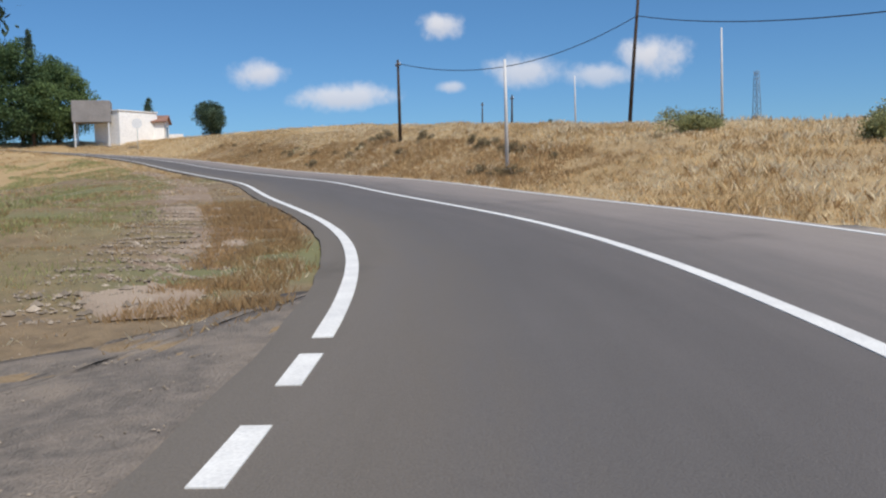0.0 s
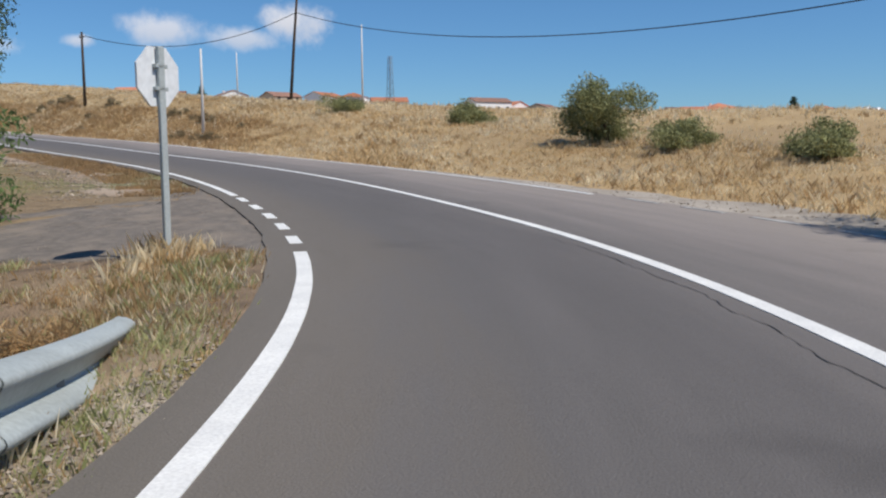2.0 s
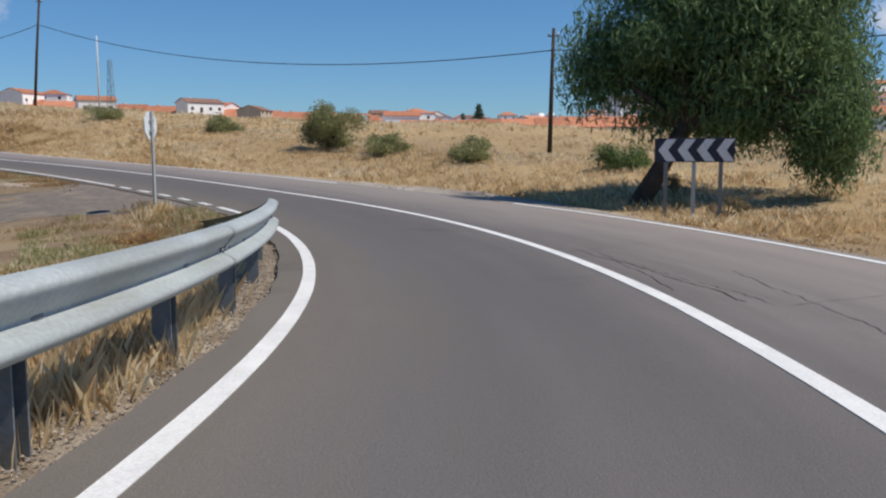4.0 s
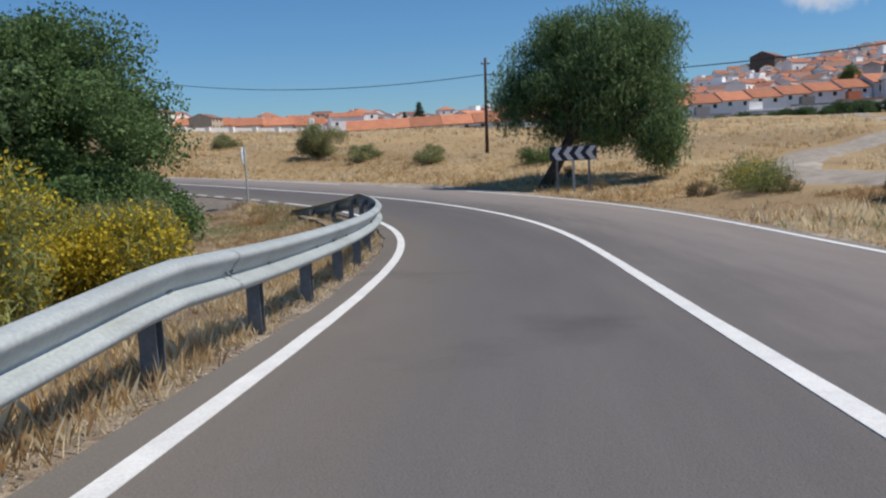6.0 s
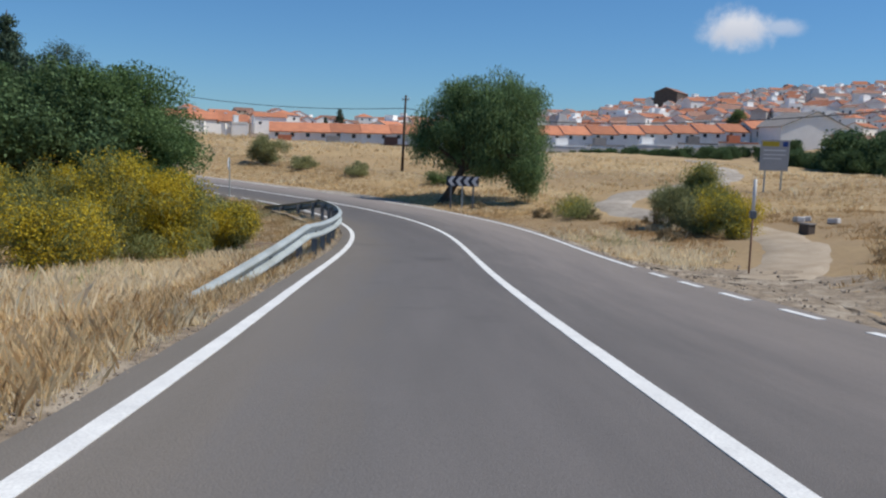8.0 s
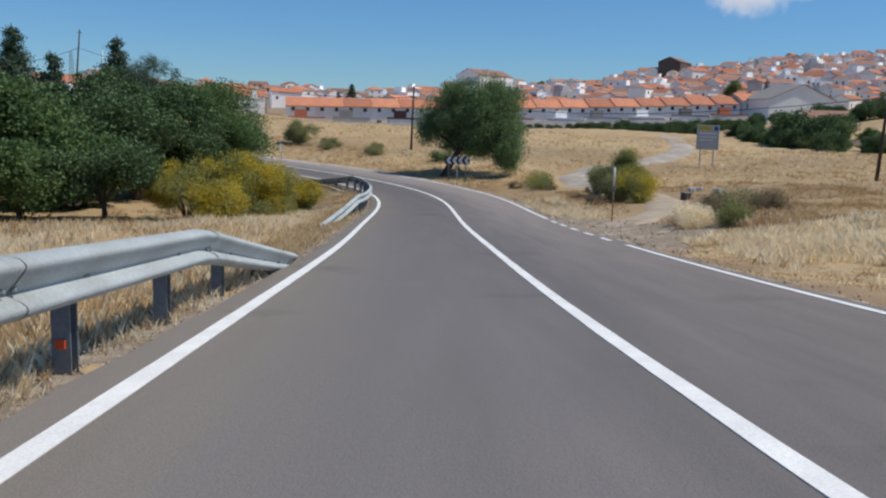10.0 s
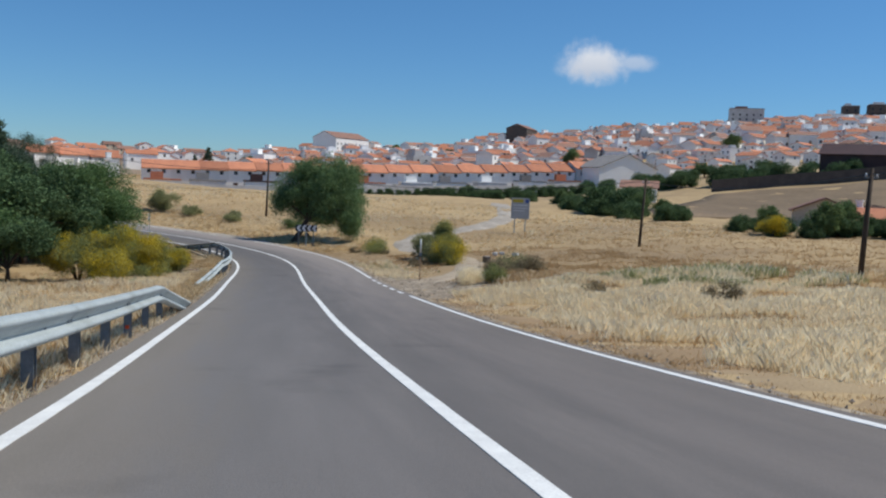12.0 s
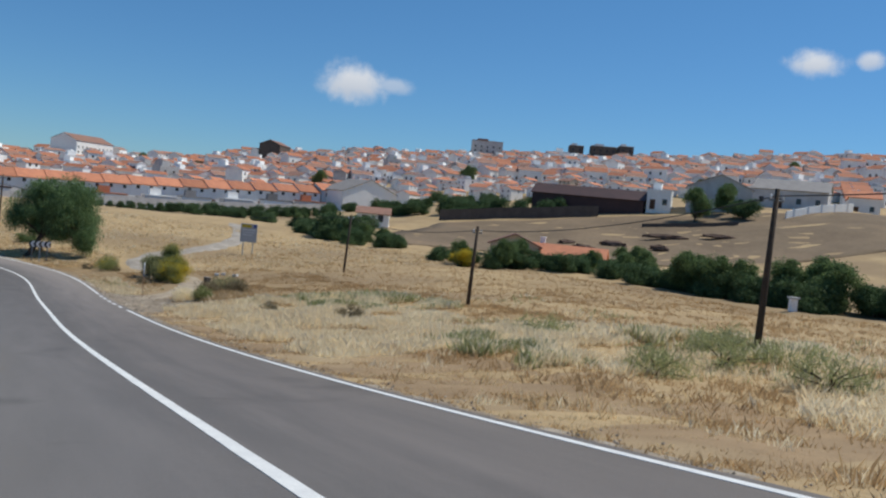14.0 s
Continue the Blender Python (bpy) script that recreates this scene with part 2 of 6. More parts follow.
M = {
    "apron": material("worn_asphalt", (0.255, 0.220, 0.190), (0.155, 0.137, 0.122), 0.9, 7.0, 60, 1.0, third=(0.285, 0.240, 0.200), wide=1.4),
    "crack": material("tar_crack", (0.055, 0.052, 0.052), None, 0.8),
    "paint": material("road_paint", (0.85, 0.85, 0.83), (0.72, 0.72, 0.71), 0.6, 3.0, 60, 0.1),
    "paint_worn": material("worn_paint", (0.50, 0.49, 0.47), (0.25, 0.24, 0.23), 0.7, 5.0, 50, 0.1),
    "ground": material("dry_field", (0.48, 0.35, 0.19), (0.37, 0.26, 0.14), 0.95, 0.35, 7.0, 0.5, third=(0.31, 0.22, 0.125), wide=0.06),
    "gravel": material("gravel", (0.37, 0.30, 0.225), (0.19, 0.15, 0.11), 0.95, 9.0, 46, 1.0, third=(0.45, 0.385, 0.305), wide=1.6),
    "pale_gravel": material("pale_gravel", (0.41, 0.365, 0.315), (0.29, 0.25, 0.21), 0.95, 2.5, 40, 0.8, third=(0.46, 0.41, 0.355), wide=0.5),
    "dirt": material("pale_dirt", (0.47, 0.39, 0.30), (0.36, 0.285, 0.205), 0.95, 1.2, 30, 0.5),
    "straw": material("dry_grass", (0.84, 0.67, 0.41), (0.70, 0.53, 0.30), 0.8, 0.6, 5.0, 0.0, islands=0.16, translucent=0.5),
    "rust_grass": material("brown_grass", (0.57, 0.395, 0.215), (0.45, 0.30, 0.155), 0.8, 0.6, 5.0, 0.0, islands=0.18, translucent=0.5),
    "pale_grass": material("pale_grass", (0.95, 0.85, 0.63), (0.87, 0.74, 0.51), 0.8, 0.6, 5.0, 0.0, islands=0.14, translucent=0.5),
    "green_grass": material("green_weeds", (0.31, 0.34, 0.15), (0.46, 0.45, 0.23), 0.8, 0.6, 5.0, 0.0, islands=0.3, translucent=0.3),
    "galv": material("galvanised_steel", (0.45, 0.495, 0.50), (0.385, 0.425, 0.43), 0.6, 2.0, 40, 0.05, metal=0.08, third=(0.35, 0.38, 0.375), wide=0.9),
    "galv_dark": material("weathered_steel", (0.21, 0.235, 0.255), (0.15, 0.17, 0.19), 0.55, 6.0, 40, 0.08, metal=0.3),
    "sign_back": material("sign_aluminium", (0.78, 0.81, 0.83), (0.72, 0.75, 0.78), 0.5, 2.0, 12, 0.0, metal=0.05),
    "sign_red": material("sign_red", (0.50, 0.02, 0.02), None, 0.4),
    "sign_white": material("sign_white", (0.78, 0.79, 0.80), (0.72, 0.73, 0.74), 0.4, 2.0, 30, 0.0),
    "sign_black": material("sign_black", (0.035, 0.04, 0.06), (0.03, 0.033, 0.05), 0.4, 2.0, 30, 0.0),
    "bark": material("bark", (0.11, 0.08, 0.058), (0.06, 0.045, 0.033), 0.95, 5.0, 30, 0.9),
    "pole": material("tarred_wood", (0.085, 0.062, 0.048), (0.05, 0.038, 0.03), 0.9, 4.0, 40, 0.5),
    "mast": material("white_mast", (0.72, 0.72, 0.72), (0.6, 0.6, 0.6), 0.5),
    "wire": material("cable", (0.03, 0.035, 0.045), None, 0.6),
    "leaf": material("green_leaf", (0.185, 0.255, 0.105), (0.120, 0.180, 0.072), 0.6, 1.2, 6.0, 0.0, islands=0.45, translucent=0.35),
    "leaf_pepper": material("pepper_leaf", (0.195, 0.290, 0.130), (0.135, 0.210, 0.098), 0.6, 1.2, 6.0, 0.0, islands=0.45, translucent=0.35),
    "leaf_broad": material("broad_leaf", (0.165, 0.250, 0.098), (0.105, 0.175, 0.070), 0.6, 1.2, 6.0, 0.0, islands=0.3, translucent=0.35),
    "leaf_dark": material("dark_leaf", (0.120, 0.185, 0.082), (0.085, 0.138, 0.064), 0.6, 1.0, 6.0, 0.0, islands=0.45, translucent=0.3),
    "leaf_conifer": material("conifer_leaf", (0.105, 0.150, 0.098), (0.075, 0.115, 0.076), 0.7, 1.0, 6.0, 0.0, islands=0.4, translucent=0.2),
    "leaf_grey": material("grey_green_leaf", (0.33, 0.335, 0.165), (0.25, 0.265, 0.13), 0.7, 1.0, 6.0, 0.0, islands=0.4, translucent=0.3),
    "scrub": material("dry_scrub", (0.28, 0.225, 0.135), (0.20, 0.17, 0.11), 0.8, 1.2, 6.0, 0.0, islands=0.4, translucent=0.25),
    "broom": material("broom_stems", (0.30, 0.32, 0.12), (0.22, 0.25, 0.11), 0.7, 1.2, 6.0, 0.0, islands=0.4, translucent=0.3),
    "flower": material("broom_flower", (0.62, 0.47, 0.045), (0.48, 0.38, 0.045), 0.7, 2.0, 6.0, 0.0, islands=0.3, translucent=0.3),
    "petal": material("white_petal", (0.75, 0.72, 0.70), None, 0.6, islands=0.2, translucent=0.3),
    "plaster": material("white_plaster", (0.90, 0.89, 0.87), (0.83, 0.82, 0.80), 0.85, 0.5, 6.0, 0.05, per_object=0.10),
    "plaster_cream": material("cream_plaster", (0.62, 0.52, 0.41), (0.52, 0.43, 0.34), 0.85, 0.5, 6.0, 0.05, per_object=0.15),
    "plaster_grey": material("grey_render", (0.64, 0.63, 0.63), (0.50, 0.485, 0.48), 0.9, 0.5, 6.0, 0.05, per_object=0.15),
    "stone": material("dark_stone", (0.13, 0.105, 0.09), (0.09, 0.073, 0.065), 0.9, 0.7, 8.0, 0.3),
    "tile": material("orange_tile", (0.57, 0.235, 0.13), (0.46, 0.185, 0.11), 0.85, 0.7, 9.0, 0.3, per_object=0.22),
    "tile_old": material("weathered_tile", (0.34, 0.185, 0.135), (0.24, 0.145, 0.115), 0.9, 0.7, 9.0, 0.3, per_object=0.25),
    "tile_grey": material("fibre_cement_roof", (0.30, 0.28, 0.27), (0.24, 0.225, 0.22), 0.9, 0.7, 9.0, 0.2, per_object=0.2),
    "maroon": material("maroon_sheet", (0.085, 0.045, 0.042), (0.06, 0.035, 0.035), 0.6, 0.4, 6.0, 0.1),
    "glass": material("dark_window", (0.035, 0.04, 0.05), None, 0.15, spec=0.6),
    "wood": material("brown_door", (0.12, 0.06, 0.035), None, 0.6),
    "board": material("notice_board", (0.46, 0.47, 0.49), (0.40, 0.41, 0.43), 0.5, 1.0, 20, 0.0),
    "yellow": material("board_yellow", (0.62, 0.47, 0.05), None, 0.5),
    "blue": material("board_blue", (0.05, 0.10, 0.35), None, 0.5),
    "orange_mark": material("orange_reflector", (0.75, 0.10, 0.03), None, 0.4),
    "brown_verge": material("brown_verge", (0.37, 0.255, 0.145), (0.29, 0.20, 0.115), 0.95, 0.8, 26, 0.7, third=(0.43, 0.32, 0.19), wide=0.22),
    "rust": material("rusty_steel", (0.26, 0.15, 0.10), (0.18, 0.10, 0.07), 0.8, 6.0, 40, 0.2),
    "soil": material("brown_soil", (0.27, 0.195, 0.13), (0.16, 0.115, 0.078), 0.95, 4.0, 48, 0.9, third=(0.33, 0.255, 0.17), wide=0.5),
    "weedy_soil": material("weedy_soil", (0.31, 0.23, 0.145), (0.19, 0.142, 0.092), 0.95, 3.4, 48, 1.0, third=(0.20, 0.20, 0.10), wide=0.16),
    "stony_earth": material("stony_earth", (0.36, 0.27, 0.20), (0.23, 0.17, 0.125), 0.95, 5.0, 44, 0.9, third=(0.42, 0.335, 0.265), wide=0.7),
    "dark_earth": material("dark_earth", (0.15, 0.098, 0.075), (0.11, 0.072, 0.056), 0.95, 1.0, 6.0, 0.4),
    "field_far": material("ploughed_field", (0.225, 0.165, 0.105), (0.17, 0.122, 0.078), 0.95, 0.12, 1.5, 0.3, third=(0.26, 0.185, 0.115), wide=0.04),
}



def asphalt_material():
    """Worn asphalt: tone by wheel track across the road, streaks along it, dark stains, fine aggregate; veiling glare
    put into the right lane's colour.
    """
    m = bpy.data.materials.new("asphalt")
    m.use_nodes = True
    n, l = m.node_tree.nodes, m.node_tree.links
    bsdf = n["Principled BSDF"]
    bsdf.inputs["Roughness"].default_value, bsdf.inputs["Specular IOR Level"].default_value = 0.78, 0.35
    read = {}
    for key in ("across", "along"):
        a = n.new("ShaderNodeAttribute")
        a.attribute_name = key
        read[key] = a.outputs["Fac"]

    def calc(op, a, b):
        k = n.new("ShaderNodeMath")
        k.operation = op
        for i, v in enumerate((a, b)):
            if isinstance(v, (int, float)):
                k.inputs[i].default_value = v
            else:
                l.new(v, k.inputs[i])
        return k.outputs[0]

    def grain(scale, detail, vec, rough=0.6):
        k = n.new("ShaderNodeTexNoise")
        k.inputs["Scale"].default_value, k.inputs["Detail"].default_value, k.inputs["Roughness"].default_value = scale, detail, rough
        l.new(vec, k.inputs["Vector"])
        return k.outputs[0]

    def span(v, a, b, c, d):
        k = n.new("ShaderNodeMapRange")
        for i, x in zip(("From Min", "From Max", "To Min", "To Max"), (a, b, c, d)):
            k.inputs[i].default_value = x
        l.new(v, k.inputs["Value"])
        return k.outputs[0]

    lane = n.new("ShaderNodeCombineXYZ")
    l.new(calc("MULTIPLY", read["along"], 0.16), lane.inputs[0])
    l.new(calc("MULTIPLY", read["across"], 1.5), lane.inputs[1])
    streak = grain(1.3, 5.0, lane.outputs[0])
    place = n.new("ShaderNodeTexCoord").outputs["Object"]
    fine, blot = grain(85.0, 3.0, place), grain(0.42, 4.0, place, 0.55)
    ramp = n.new("ShaderNodeValToRGB")
    cr = ramp.color_ramp
    stops = ((0.0, (0.176, 0.156, 0.134)), (0.12, (0.170, 0.151, 0.133)), (0.24, (0.138, 0.128, 0.123)), (0.40, (0.137, 0.126, 0.122)), (0.56, (0.152, 0.138, 0.131)), (0.74, (0.186, 0.164, 0.153)), (1.0, (0.200, 0.174, 0.156)))
    while len(cr.elements) < len(stops):
        cr.elements.new(0.5)
    for e, (p, c) in zip(cr.elements, stops):
        e.position, e.color = p, (*c, 1)
    wander = calc("ADD", span(read["across"], -3.4, 3.4, 0.0, 1.0), span(streak, 0.3, 0.7, -0.07, 0.07))
    l.new(wander, ramp.inputs[0])
    tone = calc("MULTIPLY", span(streak, 0.25, 0.75, 0.90, 1.12), span(fine, 0.2, 0.8, 0.80, 1.20))
    tone = calc("MULTIPLY", tone, span(blot, 0.62, 0.74, 1.0, 0.74))
    tone = calc("MULTIPLY", tone, span(blot, 0.25, 0.40, 1.08, 1.0))
    # veiling glare painted in: right lane brighter at the bend, darker down the straight
    veil = calc("MULTIPLY", span(read["across"], -0.5, 2.6, 0.0, 1.0), span(read["along"], 60.0, 104.0, -0.13, 0.45))
    # left lane lighter along the straight, slightly darker at the bend
    varied = calc("MULTIPLY", span(read["across"], 0.2, -0.9, 0.0, 1.0), span(read["along"], 52.0, 104.0, 0.24, -0.06))
    tone = calc("MULTIPLY", tone, calc("ADD", calc("ADD", veil, varied), 1.0))
    hue = n.new("ShaderNodeHueSaturation")
    l.new(ramp.outputs[0], hue.inputs["Color"])
    l.new(tone, hue.inputs["Value"])
    l.new(hue.outputs[0], bsdf.inputs["Base Color"])
    b = n.new("ShaderNodeBump")
    b.inputs["Strength"].default_value, b.inputs["Distance"].default_value = 0.35, 0.02
    l.new(fine, b.inputs["Height"])
    l.new(b.outputs[0], bsdf.inputs["Normal"])
    return m


M["asphalt"] = asphalt_material()

# ---------------------------------------------------------------- mesh helpers


def part(name, bm, mat, parent=None, label=""):
    me = bpy.data.meshes.new(name)
    bm.to_mesh(me)
    bm.free()
    me.materials.append(mat)
    ob = new(name, me)
    ob.parent = parent
    return tagged(ob, label)


def mesh_part(name, me, parent=None, label="", at=None):
    ob = new(name, me)
    ob.parent = parent
    if at is not None:
        ob.matrix_basis = at
    return tagged(ob, label)


def thing(name, at, label, category, group="", kind=""):
    ob = new(name)
    ob.empty_display_size = 0.2
    ob.matrix_basis = at
    return tagged(ob, label, category, group, kind)


def raw_mesh(name, verts, faces, mat, smooth=False):
    me = bpy.data.meshes.new(name)
    me.from_pydata([tuple(v) for v in verts], [], [tuple(f) for f in faces])
    me.materials.append(mat)
    if smooth:
        me.polygons.foreach_set("use_smooth", [True] * len(me.polygons))
    me.update()
    return me


def add_box(bm, sx, sy, sz, x=0, y=0, z=0, bevel=0.0, turn=None):
    """A box with its base centre at x, y, z."""
    m = Matrix.Translation((x, y, z)) @ (turn or Matrix()) @ Matrix.Translation((0, 0, sz / 2)) @ Matrix.Diagonal((sx, sy, sz, 1))
    r = bmesh.ops.create_cube(bm, size=1, matrix=m)
    if bevel:
        es = list({e for v in r["verts"] for e in v.link_edges})
        bmesh.ops.bevel(bm, geom=es, offset=bevel, segments=1, affect="EDGES")
    return r["verts"]


def add_tube(bm, points, radii, sides=8, cap=True):
    """A tapered tube along points."""
    pts = [Vector(p) for p in points]
    rings = []
    for i, p in enumerate(pts):
        d = (pts[min(i + 1, len(pts) - 1)] - pts[max(i - 1, 0)]).normalized()
        u = d.cross(Vector((0.31, 0.92, 0.23))).normalized()
        w = d.cross(u)
        r = radii[min(i, len(radii) - 1)]
        rings.append([bm.verts.new(p + r * (math.cos(2 * math.pi * k / sides) * u + math.sin(2 * math.pi * k / sides) * w)) for k in range(sides)])
    for a, b in zip(rings, rings[1:]):
        for k in range(sides):
            bm.faces.new((a[k], a[(k + 1) % sides], b[(k + 1) % sides], b[k])).smooth = True
    if cap:
        bm.faces.new(rings[0][::-1])
        bm.faces.new(rings[-1])


def leaf_arrays(centres, sizes, rng, aspect=0.5, hang=0.0):
    """Pointed leaves as quads round the centres; hang pulls their tips down."""
    n = len(centres)
    d = rng.normal(size=(n, 3))
    d[:, 2] -= hang * 2.0
    d /= np.linalg.norm(d, axis=1)[:, None]
    u = np.cross(d, rng.normal(size=(n, 3)))
    u /= np.linalg.norm(u, axis=1)[:, None] + 1e-9
    s = np.asarray(sizes)[:, None]
    a, b = centres - d * s * 0.5, centres + d * s * 0.5
    mid = centres + d * s * 0.05
    v = np.empty((n, 4, 3))
    v[:, 0], v[:, 1], v[:, 2], v[:, 3] = a, mid + u * s * aspect * 0.5, b, mid - u * s * aspect * 0.5
    return v.reshape(-1, 3)


def quads_mesh(name, verts, mat, per=4):
    n = len(verts) // per
    me = bpy.data.meshes.new(name)
    me.vertices.add(len(verts))
    me.vertices.foreach_set("co", np.ascontiguousarray(verts, dtype=np.float32).ravel())
    me.loops.add(n * per)
    me.loops.foreach_set("vertex_index", np.arange(n * per, dtype=np.int32))
    me.polygons.add(n)
    me.polygons.foreach_set("loop_start", np.arange(0, n * per, per, dtype=np.int32))
    me.materials.append(mat)
    me.update(calc_edges=True)
    return me


# ---------------------------------------------------------------- the road's line and the lie of the land
ROAD = (
    (-84.1, -5.9, 16.1), (-74.3, -5.5, 15.0), (-64.6, -5.2, 13.8), (-54.8, -4.9, 12.6), (-45.1, -4.5, 11.3), (-35.1, -4.2, 9.7),
    (-24.2, -3.3, 8.3), (-13.6, -2.2, 7.2), (-3.5, -1.4, 6.3), (6.1, -0.4, 5.6), (15.5, 0.3, 5.0), (24.3, 1.5, 4.8),
    (33.2, 5.8, 4.8), (39.5, 12.5, 5.0), (44.6, 20.2, 5.4), (47.3, 29.5, 5.9), (51.0, 38.5, 6.4), (53.6, 48.1, 6.8),
    (56.2, 57.8, 7.3), (58.6, 67.5, 7.8), (60.9, 77.3, 8.4), (62.8, 87.0, 9.1), (63.2, 96.8, 9.9),
    (60.6, 106.4, 10.8), (54.5, 114.3, 11.6), (46.2, 119.8, 12.3), (37.0, 123.7, 12.8), (27.4, 126.5, 13.1), (17.5, 128.4, 13.3), (7.6, 129.7, 13.5),
)


def spline(ctrl, count):
    c = np.array(ctrl)
    n = len(c)
    u = np.linspace(0, n - 3 - 1e-9, count)
    i = u.astype(int)
    f = (u - i)[:, None]
    return (1 - f) ** 3 / 6 * c[i] + (3 * f**3 - 6 * f**2 + 4) / 6 * c[i + 1] + (-3 * f**3 + 3 * f**2 + 3 * f + 1) / 6 * c[i + 2] + f**3 / 6 * c[i + 3]


LINE = spline(ROAD, 2600)
LINE_T = np.gradient(LINE[:, :2], axis=0)
LINE_T /= np.linalg.norm(LINE_T, axis=1)[:, None]
LINE_N = np.stack([LINE_T[:, 1], -LINE_T[:, 0]], 1)
LINE_S = np.r_[0, np.cumsum(np.linalg.norm(np.diff(LINE[:, :2], axis=0), axis=1))]
ROAD_END = float(LINE_S[-1])


def on_road(s, off, up=0.0):
    """The point s metres along the road and off metres to the right of its middle."""
    x, y, z = (np.interp(s, LINE_S, LINE[:, k]) for k in range(3))
    nx, ny = (np.interp(s, LINE_S, LINE_N[:, k]) for k in range(2))
    return Vector((x + nx * off, y + ny * off, z + up))


def road_heading(s):
    tx, ty = (np.interp(s, LINE_S, LINE_T[:, k]) for k in range(2))
    return math.degrees(math.atan2(tx, ty))


LINE_C = LINE[::8]
LINE_CN, LINE_CS = LINE_N[::8], LINE_S[::8]


def to_road(xy):
    """For each point: metres along, metres to the right, height of the road there."""
    s, off, z = np.empty(len(xy)), np.empty(len(xy)), np.empty(len(xy))
    for a in range(0, len(xy), 4000):
        q = xy[a : a + 4000]
        d = ((q[:, None, :] - LINE_C[None, :, :2]) ** 2).sum(2)
        j = d.argmin(1)
        o = ((q - LINE_C[j, :2]) * LINE_CN[j]).sum(1)
        dist = np.sqrt(d[np.arange(len(q)), j])
        s[a : a + 4000], z[a : a + 4000] = LINE_CS[j], LINE_C[j, 2]
        off[a : a + 4000] = np.where(np.abs(o) > dist * 0.7, o, np.sign(o + 1e-9) * dist)
    return s, off, z


# spot heights of the land near the road
SPOTS = np.array((
    (56.2, 35.5, 7.7), (70.5, 42.6, 9.1), (79.6, 43.6, 8.7), (63.8, 53.7, 9.7), (54.0, 15.0, 6.2), (48.3, 7.8, 5.7),
    (54.4, 5.9, 5.8), (37.8, 1.0, 4.95), (27.2, -21.3, 6.0), (-1.0, -20.0, 7.2), (-21.3, -20.0, 8.4), (-45.0, -20.0, 10.2),
    (20.0, 11.0, 4.4), (12.0, 18.0, 4.6), (-5.0, 14.0, 6.0), (-25.0, 14.0, 7.8), (32.7, 13.5, 4.6), (29.0, 11.5, 4.3), (34.0, 26.0, 5.3), (40.0, 45.0, 5.9), (46.0, 66.0, 6.6), (53.0, 90.0, 8.0), (40.0, 90.0, 7.8), (30.0, 60.0, 6.0), (45.0, 106.0, 9.8), (30.0, 108.0, 10.2), (62.0, 122.0, 12.6), (66.0, 113.0, 12.0), (50.0, 132.0, 13.2),
    (64.0, 12.0, 7.3), (72.0, 12.0, 7.55), (64.0, 24.0, 7.6), (72.0, 24.0, 7.85), (80.0, 12.0, 7.3), (80.0, 24.0, 7.75), (90.0, 12.0, 7.1), (90.0, 24.0, 7.4), (80.0, 36.0, 8.4), (90.0, 36.0, 8.4),
    (100.0, 24.0, 7.3), (100.0, 36.0, 8.0), (100.0, 8.0, 6.9), (115.0, 36.0, 7.6), (115.0, 20.0, 7.1), (115.0, 50.0, 9.3), (115.0, 65.0, 10.1), (130.0, 36.0, 7.6), (130.0, 55.0, 9.6), (72.0, 63.0, 10.3), (78.0, 93.0, 13.0), (82.0, 78.0, 11.8), (80.0, 112.0, 14.8), (88.0, 60.0, 10.0), (36.0, -14.0, 5.3), (50.0, -12.0, 6.0), (31.0, -37.0, 6.7), (13.0, -48.0, 6.9),
    (0.0, -40.0, 7.3), (70.0, -55.0, 6.6), (75.0, -30.0, 6.6), (95.0, -12.0, 7.4),
))
far_d = np.linalg.norm(SPOTS[:, None, :2] - SPOTS[None, :, :2], axis=2)


def plate(r):
    return np.where(r > 1e-6, r * r * np.log(np.maximum(r, 1e-6)), 0.0)


_n = len(SPOTS)
_A = np.zeros((_n + 3, _n + 3))
_A[:_n, :_n] = plate(far_d) + np.eye(_n) * 30.0
_A[:_n, _n], _A[:_n, _n + 1 : _n + 3] = 1, SPOTS[:, :2]
_A[_n, :_n], _A[_n + 1 : _n + 3, :_n] = 1, SPOTS[:, :2].T
PLATE_W = np.linalg.solve(_A, np.r_[SPOTS[:, 2], 0, 0, 0])
HEADS = np.array((-180.0, 0.0, 30.0, 60.0, 75.0, 82.0, 88.0, 94.0, 100.0, 107.0, 114.0, 121.0, 127.0, 137.0, 150.0, 180.0))
LOW_Z = np.array((14.0, 12.0, 13.5, 11.0, 7.2, 5.4, 5.0, 5.4, 6.8, 9.4, 14.0, 17.0, 18.5, 20.0, 16.0, 14.0))
TOP_Z = np.array((16.0, 15.0, 14.0, 13.0, 14.0, 16.0, 23.0, 26.0, 35.0, 44.0, 50.0, 54.0, 58.0, 67.0, 50.0, 16.0))


def smooth(a, b, v):
    t = np.clip((v - a) / (b - a), 0, 1)
    return t * t * (3 - 2 * t)


def far_land(xy):
    d = xy - np.array((-35.0, -2.5))
    r = np.linalg.norm(d, axis=1)
    h = np.degrees(np.arctan2(d[:, 0], d[:, 1]))
    low, top = np.interp(h, HEADS, LOW_Z), np.interp(h, HEADS, TOP_Z)
    t = np.clip((r - 250) / 350, 0, 1)
    return low + (top - low) * t - np.clip(r - 640, 0, 1600) * 0.012


